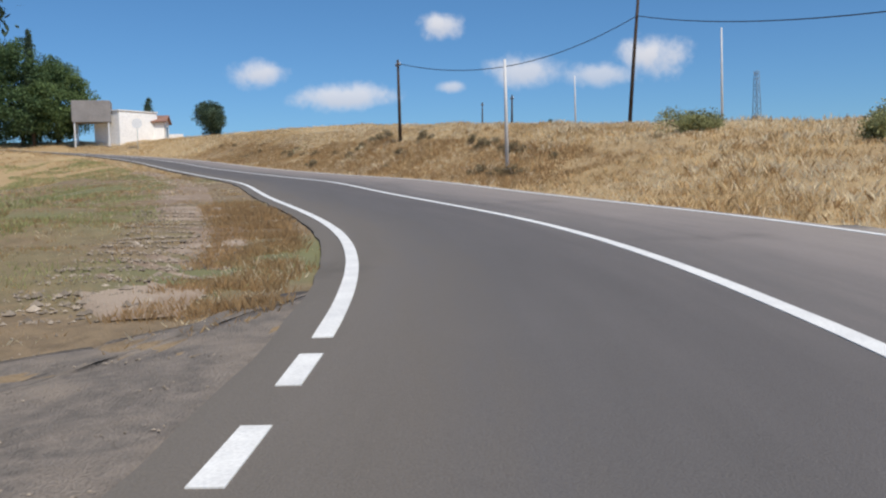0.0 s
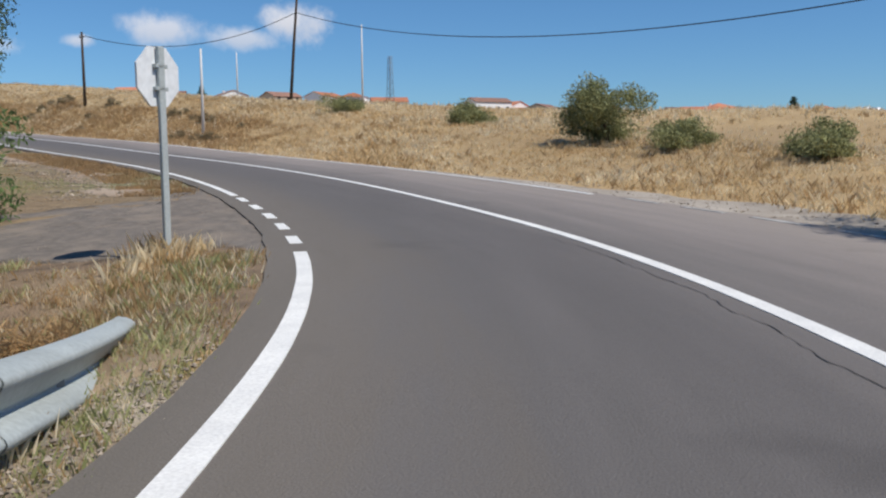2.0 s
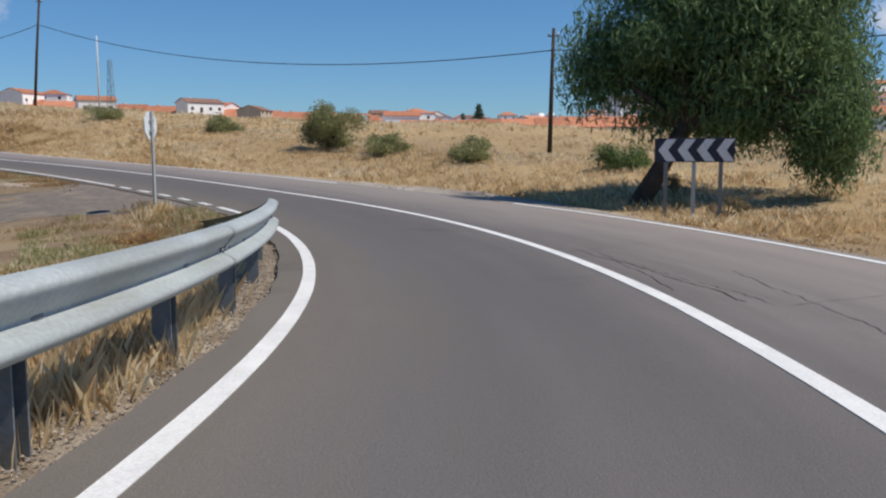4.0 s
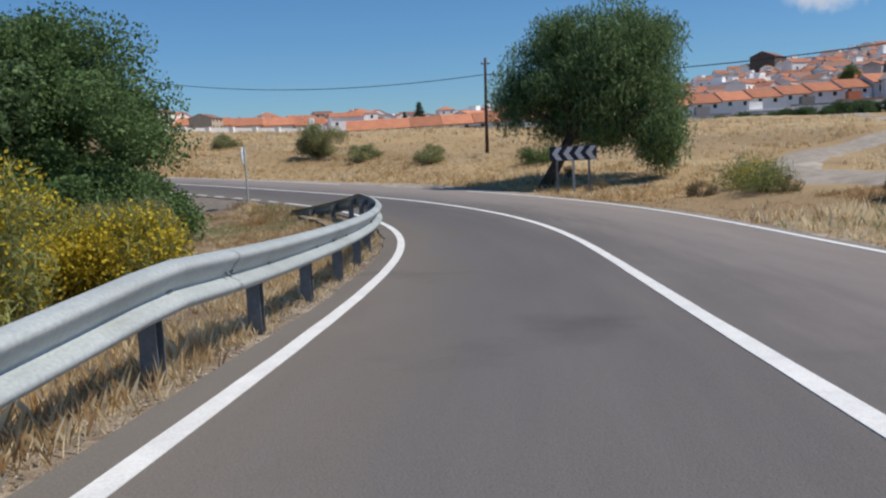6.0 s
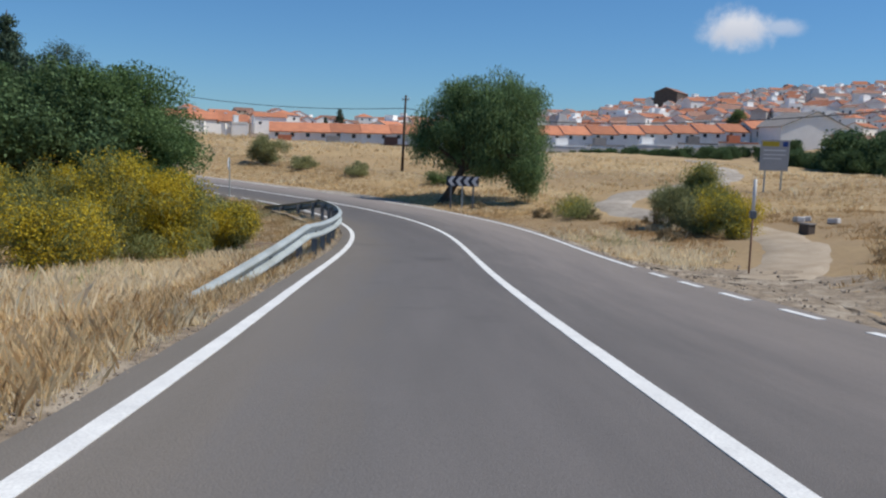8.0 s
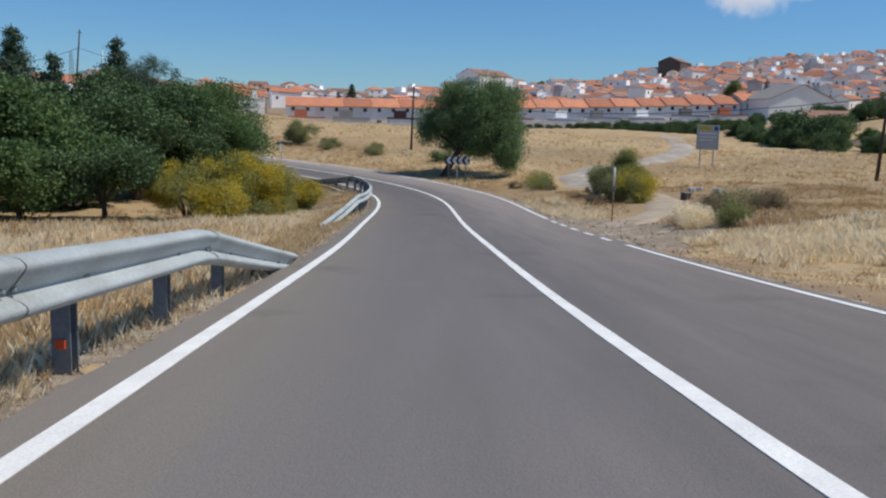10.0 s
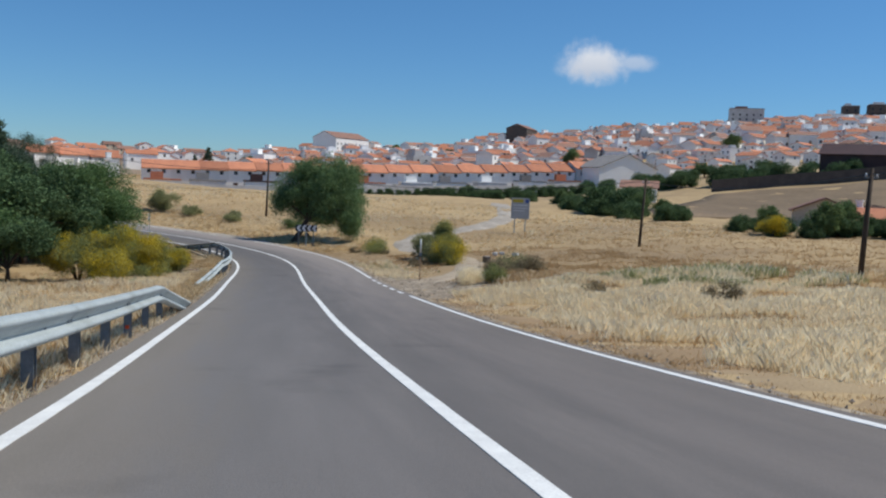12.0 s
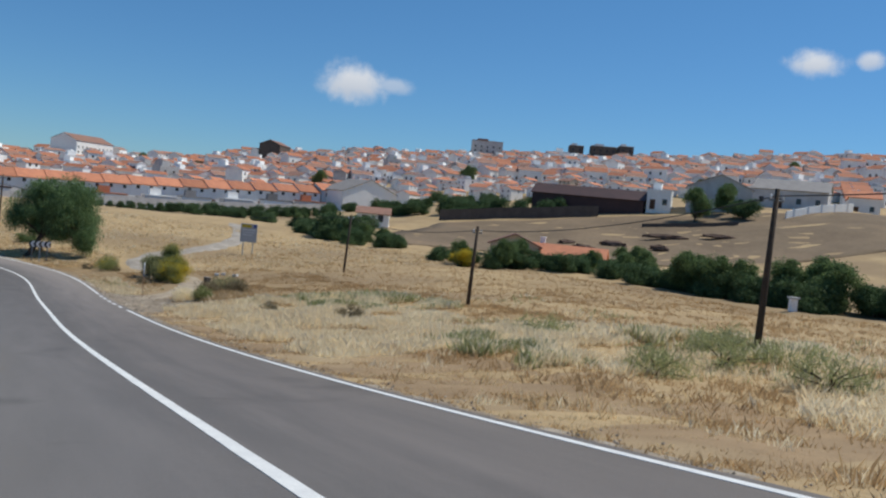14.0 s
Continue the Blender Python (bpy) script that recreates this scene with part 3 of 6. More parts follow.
def lumps(xy):
    x, y = xy[:, 0], xy[:, 1]
    w = 0.045 * np.sin(1.7 * x + 0.9 * y + 1.3 * np.sin(0.5 * y)) + 0.05 * np.sin(0.55 * x - 1.25 * y + 1.1 * np.sin(0.37 * x)) + 0.035 * np.sin(2.3 * y + 0.8 * x)
    return w + 0.12 * np.sin(0.21 * x + 0.13 * y + 2 * np.sin(0.07 * y)) * np.sin(0.17 * y - 0.05 * x)


def land(xy):
    """Height of the ground at each point."""
    xy = np.asarray(xy, dtype=float).reshape(-1, 2)
    near = plate(np.linalg.norm(xy[:, None, :] - SPOTS[None, :, :2], axis=2)) @ PLATE_W[:_n] + PLATE_W[_n] + xy @ PLATE_W[_n + 1 :]
    r = np.linalg.norm(xy - np.array((25.0, -2.0)), axis=1)
    w = smooth(75, 175, r)
    z = np.clip(near, 4.0, 16.0) * (1 - w) + far_land(xy) * w
    s, off, zr = to_road(xy)
    wr = smooth(3.6, 11.0, np.abs(off))
    zr = zr - 0.07 - 0.05 * smooth(3.4, 4.6, np.abs(off))
    # a shallow hollow inside the bend
    zr = zr - 0.34 * smooth(3.7, 5.2, -off) * smooth(92, 98, s) * (1 - smooth(110, 112.5, s))
    return zr * (1 - wr) + z * wr + lumps(xy) * smooth(4.2, 8.0, np.abs(off))


def ground_z(x, y):
    return float(land([(x, y)])[0])

# ---------------------------------------------------------------- ground: one sheet to the horizon


def axis_steps(a, b, step, reach):
    core = list(np.arange(a, b + step / 2, step))
    out, d, v = [], step, b
    while v < reach:
        d *= 1.16
        v += d
        out.append(v)
    low, d, v = [], step, a
    while v > -reach:
        d *= 1.16
        v -= d
        low.append(v)
    return np.array(low[::-1] + core + out)


gx, gy = axis_steps(-75, 105, 1.1, 4300), axis_steps(-62, 80, 1.1, 4300)
GX, GY = np.meshgrid(gx, gy)
flat = np.column_stack([GX.ravel(), GY.ravel()])
gz = land(flat)
# the sheet dips under the bare soil laid over it
s_g, off_g, _ = to_road(flat)
gz -= 0.2 * smooth(4.2, 5.2, -off_g) * (1 - smooth(8.0, 9.5, -off_g)) * smooth(88, 91, s_g) * (1 - smooth(113.0, 114.0, s_g))
gz -= 0.15 * smooth(3.6, 4.6, -off_g) * (1 - smooth(13.0, 16.0, -off_g)) * smooth(118, 121, s_g) * (1 - smooth(146, 152, s_g))
nx_, ny_ = len(gx), len(gy)
idx = np.arange(nx_ * ny_).reshape(ny_, nx_)
gfaces = np.stack([idx[:-1, :-1], idx[:-1, 1:], idx[1:, 1:], idx[1:, :-1]], -1).reshape(-1, 4)
ground = new("ground", raw_mesh("ground", np.column_stack([flat, gz]), gfaces.tolist(), M["ground"], True))
tagged(ground, "rolling field of dry straw-coloured grass and bare earth", "ground", kind="structure")


def ribbon(s0, s1, off0, off1, up, thick, step=0.5, ragged=0.0, seed=0):
    """A strip along the road as a closed slab."""
    n = max(2, int((s1 - s0) / step) + 1)
    v, f = [], []
    for i, s in enumerate(np.linspace(s0, s1, n)):
        j0 = ragged * noise.noise((s * 0.9, seed, 0)) + ragged * 0.5 * noise.noise((s * 3.1, seed, 4))
        j1 = ragged * noise.noise((s * 0.9, seed, 9)) + ragged * 0.5 * noise.noise((s * 3.1, seed, 14))
        a, b = on_road(s, off0 + j0, up), on_road(s, off1 + j1, up)
        v += [a, b, b - Vector((0, 0, thick)), a - Vector((0, 0, thick))]
        if i:
            k = i * 4
            f += [(k - 4, k - 3, k + 1, k), (k - 3, k - 2, k + 2, k + 1), (k - 1, k - 4, k, k + 3), (k - 2, k - 1, k + 3, k + 2)]
    f += [(3, 2, 1, 0), (len(v) - 4, len(v) - 3, len(v) - 2, len(v) - 1)]
    return v, f


def road_mesh():
    """The carriageway as a closed slab of columns, with its metres along and across kept at each vertex."""
    cols = (-3.32, -2.9, -2.4, -1.9, -1.4, -0.9, -0.4, 0.1, 0.6, 1.1, 1.6, 2.1, 2.6, 3.1, 3.42)
    stations = np.linspace(0, ROAD_END, int(ROAD_END / 0.6))
    v, f, at_s, at_o = [], [], [], []
    n = len(cols) + 2
    for i, s in enumerate(stations):
        for k, o in enumerate((cols[0], *cols, cols[-1])):
            rim = 0.05 * noise.noise((s * 0.9, 1, 9 * (k > 1))) + 0.025 * noise.noise((s * 3.1, 1, 4)) if k in (0, 1, n - 2, n - 1) else 0.0
            v.append(on_road(s, o + rim, -0.12 if k in (0, n - 1) else 0.0))
            at_s.append(s)
            at_o.append(o)
        if i:
            a, b = (i - 1) * n, i * n
            f += [(a + k, a + k + 1, b + k + 1, b + k) for k in range(n - 1)]
            f.append((a + n - 1, a, b, b + n - 1))
    me = raw_mesh("road", v, f, M["asphalt"])
    for key, values in (("along", at_s), ("across", at_o)):
        me.attributes.new(key, "FLOAT", "POINT").data.foreach_set("value", values)
    return me


road = tagged(new("road", road_mesh()), "grey worn asphalt two-lane country road", "road", kind="structure")


def marking(name, s0, s1, off, width=0.13, mat="paint", ragged=0.006):
    me = raw_mesh(name, *ribbon(s0, s1, off - width / 2, off + width / 2, 0.006, 0.008, 0.4, ragged, off), M[mat])
    mesh_part(name, me, road)


marking("edge_line", 2, 111.95, -3.0)
marking("edge_line", 119.7, ROAD_END - 1, -3.0)
for a in (112.7, 114.2, 115.65, 117.1, 118.5):
    marking("dash", a, a + 0.72, -3.0)
marking("centre_line", 2, ROAD_END - 1, 0.0, 0.14)
marking("edge_line", 2, 73.2, 3.2, 0.12)
marking("edge_line", 85.1, 110.3, 3.2, 0.12)
marking("edge_line", 118.2, ROAD_END - 1, 3.2, 0.12)
for a in (74.6, 76.7, 78.8, 80.8, 82.7):
    marking("dash", a, a + 1.05, 3.16, 0.12)
for a in (111.4, 113.0, 114.6, 116.2):
    marking("dash", a, a + 1.0, 3.25, 0.12, "paint_worn", 0.02)

# cracks in the asphalt


def crack(s0, s1, off0, off1, seed, width=0.0045):
    r = random.Random(seed)
    n = int(max(abs(s1 - s0), abs(off1 - off0)) / 0.12) + 3
    v, f = [], []
    wob = 0.0
    for i in range(n):
        t = i / (n - 1)
        wob = wob * 0.7 + r.uniform(-0.03, 0.03)
        s, o = s0 + (s1 - s0) * t + wob * 0.6, off0 + (off1 - off0) * t + wob
        w = width * r.uniform(0.3, 1.2)
        along = abs(s1 - s0) > abs(off1 - off0)
        v += [on_road(s, o - w, 0.004), on_road(s, o + w, 0.004)] if along else [on_road(s - w, o, 0.004), on_road(s + w, o, 0.004)]
        if i:
            f.append((2 * i - 2, 2 * i - 1, 2 * i + 1, 2 * i))
    mesh_part("crack", raw_mesh("crack", v, f, M["crack"]), road, "dark tar-filled crack")


for c in ((101.5, 98.2, 0.45, 0.75, 1), (102.5, 99.0, 0.55, 0.20, 2), (100.2, 97.0, 1.3, 1.0, 12), (98.6, 98.2, 1.9, 0.9, 13), (112.5, 104.5, -0.25, -0.28, 3), (115.2, 115.4, -2.9, -1.4, 4), (115.5, 116.0, -0.9, 2.6, 5),
          (103.0, 102.2, 1.6, 0.2, 7), (102.4, 98.4, 0.32, 0.62, 23, 0.008)):
    crack(*c)

# side tracks: a broken apron on the inside of the bend, a gravel strip and a pale dirt track outside it


def sheet(name, outline, mat, up, label, category, lumps=0.03):
    """A patch laid over the ground, its outline in plan, with a ragged rim."""
    cx, cy = np.mean([p[0] for p in outline]), np.mean([p[1] for p in outline])
    rim = []
    for k, (x, y) in enumerate(outline):
        x2, y2 = outline[(k + 1) % len(outline)]
        for i in range(8):
            t = i / 8
            px_, py_ = x + (x2 - x) * t, y + (y2 - y) * t
            rim.append((px_ + noise.noise((px_ * 0.9, py_ * 0.9, 1)) * 0.25, py_ + noise.noise((px_ * 0.9, py_ * 0.9, 8)) * 0.25))
    rings = 14
    v = [(cx + (x - cx) * r / rings, cy + (y - cy) * r / rings) for r in range(1, rings + 1) for x, y in rim]
    z = land(v)
    top = [(x, y, h + up + noise.noise((x * 1.4, y * 1.4, 2)) * lumps) for (x, y), h in zip(v, z)]
    n = len(rim)
    f = [(r * n + k, r * n + (k + 1) % n, (r + 1) * n + (k + 1) % n, (r + 1) * n + k) for r in range(rings - 1) for k in range(n)]
    f.append(tuple(range(n))[::-1])
    base = len(top)
    top += [(x, y, h - 0.25) for (x, y, h) in top[-n:]]
    f += [(base - n + k, base - n + (k + 1) % n, base + (k + 1) % n, base + k) for k in range(n)]
    return tagged(new(name, raw_mesh(name, top, f, mat, True)), label, category, kind="structure")


def road_xy(*pairs):
    return [tuple(on_road(s, o))[:2] for s, o in pairs]


sheet("apron", road_xy((112.2, -2.9), (113.5, -2.9), (116, -2.9), (119.6, -2.9), (122.4, -2.95), (121.4, -3.7), (120.2, -4.3), (119.6, -5.0), (119.2, -6.5), (118.5, -10), (113.8, -10), (113.4, -6.5), (112.6, -4.4)), M["apron"], 0.052, "broken grey asphalt apron of a side track", "apron", 0.008)
sheet("bare_soil", road_xy((86, -4.0), (92, -4.0), (98, -4.0), (104, -4.0), (109, -4.0), (113.2, -3.9), (114.2, -6), (114.4, -9.5), (106, -11), (98, -11), (91, -9), (87, -6)), M["soil"], 0.035, "bare brown soil with dry litter inside the bend", "ground", 0.02)
sheet("bare_soil", road_xy((119.4, -3.6), (120.8, -3.1), (123, -3.1), (126, -3.1), (130, -3.1), (134, -3.1), (138, -3.1), (144, -3.1), (152, -3.2), (162, -3.4), (160, -11), (152, -17), (140, -22), (128, -22), (119, -20), (117.0, -11), (117.6, -6.5), (118.4, -4.6)), M["weedy_soil"], 0.042, "bare brown soil with thin grass beside the road", "ground", 0.004)
sheet("dirt_apron", road_xy((72, 3.35), (76, 3.35), (80, 3.35), (84, 3.35), (88, 3.4), (87.5, 4.6), (85, 6.2), (82, 7.2), (78, 7.0), (75, 5.2), (72.5, 4.2)), M["gravel"], 0.045, "brown stony dirt apron where a track joins", "apron", 0.02)
sheet("earth_verge", road_xy((106.5, -3.5), (108, -3.32), (110, -3.2), (111.6, -3.2), (112.6, -3.35), (112.7, -4.6), (112.0, -6.0), (109, -6.2), (107, -5.4)), M["soil"], 0.05, "brown earth verge under dry grass", "verge", 0.03)
sheet("gravel_strip", road_xy((107.0, 3.35), (110, 3.3), (114, 3.3), (118, 3.3), (126, 3.35), (126, 4.0), (119, 4.8), (114, 5.2), (110, 4.6), (107, 3.9)), M["pale_gravel"], 0.045, "grey gravel strip beside the road", "verge", 0.01)
for a, b, sd in ((34, 74, 1), (74, 107, 2)):
    v_, f_ = ribbon(a, b, -4.15, -3.2, -0.055, 0.1, 0.5, 0.2, sd)
    tagged(new("gravel_verge", raw_mesh("gravel_verge", v_, f_, M["gravel"], False)), "pale stony gravel along the asphalt edge", "verge", kind="structure")
v_, f_ = ribbon(20, 107, 3.3, 3.85, -0.06, 0.1, 0.5, 0.12, 3)
tagged(new("gravel_verge", raw_mesh("gravel_verge", v_, f_, M["gravel"], False)), "brown stony earth along the asphalt edge", "verge", kind="structure")
TRACK = spline([(4.5, -3.0, 0), (9.0, -5.4, 0), (15.5, -8.6, 0), (23.5, -9.6, 0), (32.5, -6.2, 0), (38.5, -6.0, 0), (43.5, -9.8, 0), (48.5, -15.0, 0), (60, -18.5, 0), (84, -21, 0), (115, -24, 0)], 60)[:, :2]


def track_strip(line, half, up, mat, name, label):
    t = np.gradient(line, axis=0)
    t /= np.linalg.norm(t, axis=1)[:, None]
    nr = np.stack([t[:, 1], -t[:, 0]], 1)
    cols = []
    for k in (-1, -0.6, -0.2, 0.2, 0.6, 1):
        w = half * (1 + 0.18 * np.array([noise.noise((i * 0.45, k, 5)) for i in range(len(line))]))
        xy = line + nr * (w * k)[:, None]
        cols.append(np.column_stack([xy, land(xy) + (up if abs(k) < 0.9 else -0.12)]))
    v = np.stack(cols, 1).reshape(-1, 3)
    n = len(cols)
    f = [(i * n + k, i * n + k + 1, (i + 1) * n + k + 1, (i + 1) * n + k) for i in range(len(line) - 1) for k in range(n - 1)]
    return tagged(new(name, raw_mesh(name, v, f, mat, True)), label, "track", kind="structure")


def verge_strip(s0, s1, off0, reach, mat, name, label, rise=0.02):
    """A strip of bare earth that follows the road and the lie of the ground, its outer rim ragged."""
    xy, shares = [], (0.0, 0.08, 0.35, 0.6, 0.8, 1.0)
    stations = np.arange(s0, s1, 0.7)
    for s in stations:
        far = reach(s) + 1.1 * noise.noise((s * 0.16, 3, 1)) + 0.5 * noise.noise((s * 0.6, 7, 2))
        xy += [tuple(on_road(s, off0 + (far - off0) * k))[:2] for k in shares]
    xy = np.array(xy)
    up = np.tile([-0.1, rise, rise, rise, rise - 0.005, -0.12], len(stations))
    v = np.column_stack([xy, land(xy) + up])
    n = len(shares)
    f = [(i * n + k, i * n + k + 1, (i + 1) * n + k + 1, (i + 1) * n + k) for i in range(len(stations) - 1) for k in range(n - 1)]
    return tagged(new(name, raw_mesh(name, v, f, mat, True)), label, "verge", kind="structure")


verge_strip(16, 73, 3.7, lambda s: 8.2 + 2.2 * math.exp(-((s - 44) / 8) ** 2) - 2.2 * max(0.0, (s - 58) / 15), M["brown_verge"], "earth_verge", "brown trampled earth verge with sparse dry grass")
verge_strip(121.0, 176, -4.15, lambda s: -4.6 - 1.15 * min(1.0, (s - 121) / 2.5), M["stony_earth"], "stony_strip", "pinkish stony earth strip through the thin grass inside the bend", 0.05)
BEND = int(np.argmax(TRACK[:, 0] > 25.0))
track_strip(TRACK[: BEND + 1], 1.1, 0.05, M["dirt"], "dirt_track", "pale sandy dirt track through the dry verge")
track_strip(TRACK[BEND:], 1.35, 0.06, M["pale_gravel"], "gravel_track", "pale grey gravel track through the dry field")

# ---------------------------------------------------------------- guard rails
W_BEAM = ((0.0, 0.712), (0.045, 0.706), (0.078, 0.692), (0.098, 0.674), (0.104, 0.660), (0.097, 0.642), (0.074, 0.612), (0.046, 0.578), (0.020, 0.548), (0.004, 0.530), (0.010, 0.520), (0.042, 0.506), (0.076, 0.490), (0.098, 0.470), (0.104, 0.454), (0.094, 0.434), (0.06, 0.408), (0.0, 0.39))


def rail_up(s, ends):
    """How far the beam drops towards its ends."""
    drop = 0.0
    for at_s, length, depth in ends:
        t = max(0.0, 1 - abs(s - at_s) / length)
        drop += depth * t
    return -drop


def guard_rail(s0, s1, off0, ends, label, flare=()):
    def off(q):
        return off0 - sum(c * max(0.0, (q - a) / (b - a)) ** 1.5 for a, b, c in flare)

    g = thing("guard_rail", pose(*on_road((s0 + s1) / 2, off0)), label, "guard rail")
    inv = g.matrix_basis.inverted()
    s = s0
    bolt_bm = bmesh.new()
    bmesh.ops.create_uvsphere(bolt_bm, u_segments=8, v_segments=4, radius=0.018)
    bolt_me = bpy.data.meshes.new("bolt")
    bolt_bm.to_mesh(bolt_me)
    bolt_me.materials.append(M["galv_dark"])
    while s < s1 - 0.2:
        e = min(s + 4.0, s1)
        bm = bmesh.new()
        prev = None
        n = 9
        for i in range(n):
            q = s - 0.12 + (e + 0.12 - s) * i / (n - 1)
            q = min(max(q, s0), s1)
            proud = 0.006 if i < 1 else 0.0
            ring = []
            for lift in (0.0, 0.004):
                row = [bm.verts.new(inv @ on_road(q, off(q) + o + proud - lift, h + rail_up(q, ends))) for o, h in W_BEAM]
                ring.append(row)
            if prev:
                for k in range(len(W_BEAM) - 1):
                    bm.faces.new((prev[0][k], prev[0][k + 1], ring[0][k + 1], ring[0][k])).smooth = True
                    bm.faces.new((prev[1][k + 1], prev[1][k], ring[1][k], ring[1][k + 1])).smooth = True
            prev = ring
        beam = part("beam", bm, M["galv"], g)
        for k in range(2):
            mesh_part("bolt", bolt_me, beam, "", Matrix.Translation(inv @ on_road(e - 0.1 - 0.12 * k, off(e) + 0.035, 0.545 + rail_up(e, ends))))
        s = e
    post_bm = bmesh.new()
    add_box(post_bm, 0.11, 0.012, 1.25, 0, 0.055, -0.65)
    add_box(post_bm, 0.11, 0.012, 1.25, 0, -0.055, -0.65)
    add_box(post_bm, 0.012, 0.10, 1.25, -0.05, 0, -0.65)
    post_me = bpy.data.meshes.new("post")
    post_bm.to_mesh(post_me)
    post_bm.free()
    post_me.materials.append(M["galv_dark"])
    spacer_bm = bmesh.new()
    add_box(spacer_bm, 0.10, 0.09, 0.16, 0, 0, -0.08, 0.01)
    spacer_me = bpy.data.meshes.new("spacer")
    spacer_bm.to_mesh(spacer_me)
    spacer_bm.free()
    spacer_me.materials.append(M["galv_dark"])
    q = s0 + 0.9
    while q < s1:
        p = on_road(q, off(q) - 0.13, rail_up(q, ends))
        m = inv @ Matrix.Translation(p) @ pose(0, 0, 0, 0, 0, -road_heading(q))
        mesh_part("post", post_me, g, "", m)
        mesh_part("spacer", spacer_me, g, "", inv @ Matrix.Translation(on_road(q, off(q) - 0.035, 0.545 + rail_up(q, ends))) @ pose(0, 0, 0, 0, 0, -road_heading(q)))
        q += 2.0
    return g


guard_rail(77.6, 108.5, -3.42, ((77.6, 6.8, 0.74), (108.5, 6.4, 0.70)), "galvanised steel crash barrier inside the bend, ends turned down", ((102.0, 108.5, 0.66), (86.5, 77.6, 0.75)))
guard_rail(30.0, 67.3, -3.42, ((67.3, 5.6, 0.60),), "galvanised steel crash barrier beside the straight road")

# ---------------------------------------------------------------- road signs


def octagon(bm, r, thick, z, y):
    pts = [(r / math.cos(math.pi / 8) * math.cos(math.pi / 8 + k * math.pi / 4), r / math.cos(math.pi / 8) * math.sin(math.pi / 8 + k * math.pi / 4)) for k in range(8)]
    a = [bm.verts.new((px_, y, z + pz_)) for px_, pz_ in pts]
    b = [bm.verts.new((px_, y + thick, z + pz_)) for px_, pz_ in pts]
    bm.faces.new(a)
    bm.faces.new(b[::-1])
    for k in range(8):
        bm.faces.new((a[k], b[k], b[(k + 1) % 8], a[(k + 1) % 8]))


def stop_sign(x, y, heading):
    z = ground_z(x, y)
    t = thing("stop_sign", pose(x, y, z, 0, 0, -heading), "octagonal stop sign on a galvanised post, its bare back showing", "road sign")
    bm = bmesh.new()
    add_box(bm, 0.08, 0.04, 2.42, 0, 0, -0.35, 0.006)
    part("post", bm, M["galv"], t)
    bm = bmesh.new()
    octagon(bm, 0.275, 0.022, 1.79, 0.03)
    plate_ = part("plate", bm, M["sign_back"], t, "bare aluminium back")
    bm = bmesh.new()
    octagon(bm, 0.27, 0.003, 1.79, 0.053)
    part("face", bm, M["sign_red"], plate_, "red reflective face")
    for h in (1.66, 1.87):
        bm = bmesh.new()
        add_box(bm, 0.16, 0.05, 0.035, 0, 0.005, h, 0.004)
        part("clamp", bm, M["galv"], t)
    return t


stop_sign(32.69, 11.65, -6.0)


def chevron_sign(x, y, heading):
    """A bend marker; heading is the way its face looks."""
    z = ground_z(x, y)
    t = thing("chevron_sign", pose(x, y, z, 0, 0, 180 - heading), "black and white chevron bend marker on three steel posts", "road sign")
    for px_, dy in ((-0.55, 0.0), (0.0, 0.0), (0.52, 0.0)):
        bm = bmesh.new()
        add_box(bm, 0.08, 0.04, 1.87, px_, 0.04 + dy, -0.25, 0.005)
        part("post", bm, M["galv_dark"] if px_ else M["galv"], t)
    bm = bmesh.new()
    add_box(bm, 1.55, 0.025, 0.48, 0, -0.0, 1.14, 0.006)
    panel = part("panel", bm, M["sign_black"], t)
    for k in range(4):
        bm = bmesh.new()
        x0 = -0.70 + k * 0.375
        w, half = 0.19, 0.20
        pts = [(x0 + 0.16, 1.16), (x0 + 0.16 + w, 1.16), (x0 + w, 1.38), (x0 + 0.16 + w, 1.60), (x0 + 0.16, 1.60), (x0, 1.38)]
        a = [bm.verts.new((p, -0.017, h)) for p, h in pts]
        b = [bm.verts.new((p, -0.012, h)) for p, h in pts]
        for q in ((0, 1, 2, 5), (5, 2, 3, 4)):
            bm.faces.new([a[i] for i in q])
            bm.faces.new([b[i] for i in q[::-1]])
        for i in range(6):
            bm.faces.new((a[i], b[i], b[(i + 1) % 6], a[(i + 1) % 6]))
        part("chevron", bm, M["sign_white"], panel, "white chevron")
    return t


chevron_sign(35.0, 1.05, 272.0)

# ---------------------------------------------------------------- poles and cables


def wood_pole(x, y, height, lean=(0, 0), arm=True, hook=None, label="dark tarred wooden utility pole in the dry field"):
    z = ground_z(x, y)
    t = thing("utility_pole", pose(x, y, z), label, "pole", "utility poles")
    bm = bmesh.new()
    add_tube(bm, [(0, 0, -0.5), (lean[0] * 0.5, lean[1] * 0.5, height * 0.5), (lean[0], lean[1], height)], [0.105, 0.088, 0.066], 10)
    part("shaft", bm, M["pole"], t)
    if arm:
        bm = bmesh.new()
        add_box(bm, 0.06, 0.5, 0.06, lean[0], lean[1], height - 0.35, 0.008)
        a = part("bracket", bm, M["galv_dark"], t)
        for k in (-0.2, 0.2):
            bm = bmesh.new()
            add_tube(bm, [(lean[0], lean[1] + k, height - 0.29), (lean[0], lean[1] + k, height - 0.24), (lean[0], lean[1] + k, height - 0.16)], [0.03, 0.04, 0.02], 8)
            part("insulator", bm, M["mast"], a)
    k = (hook or height - 0.2) / height
    return Vector((x + lean[0] * k, y + lean[1] * k, z + height * k))


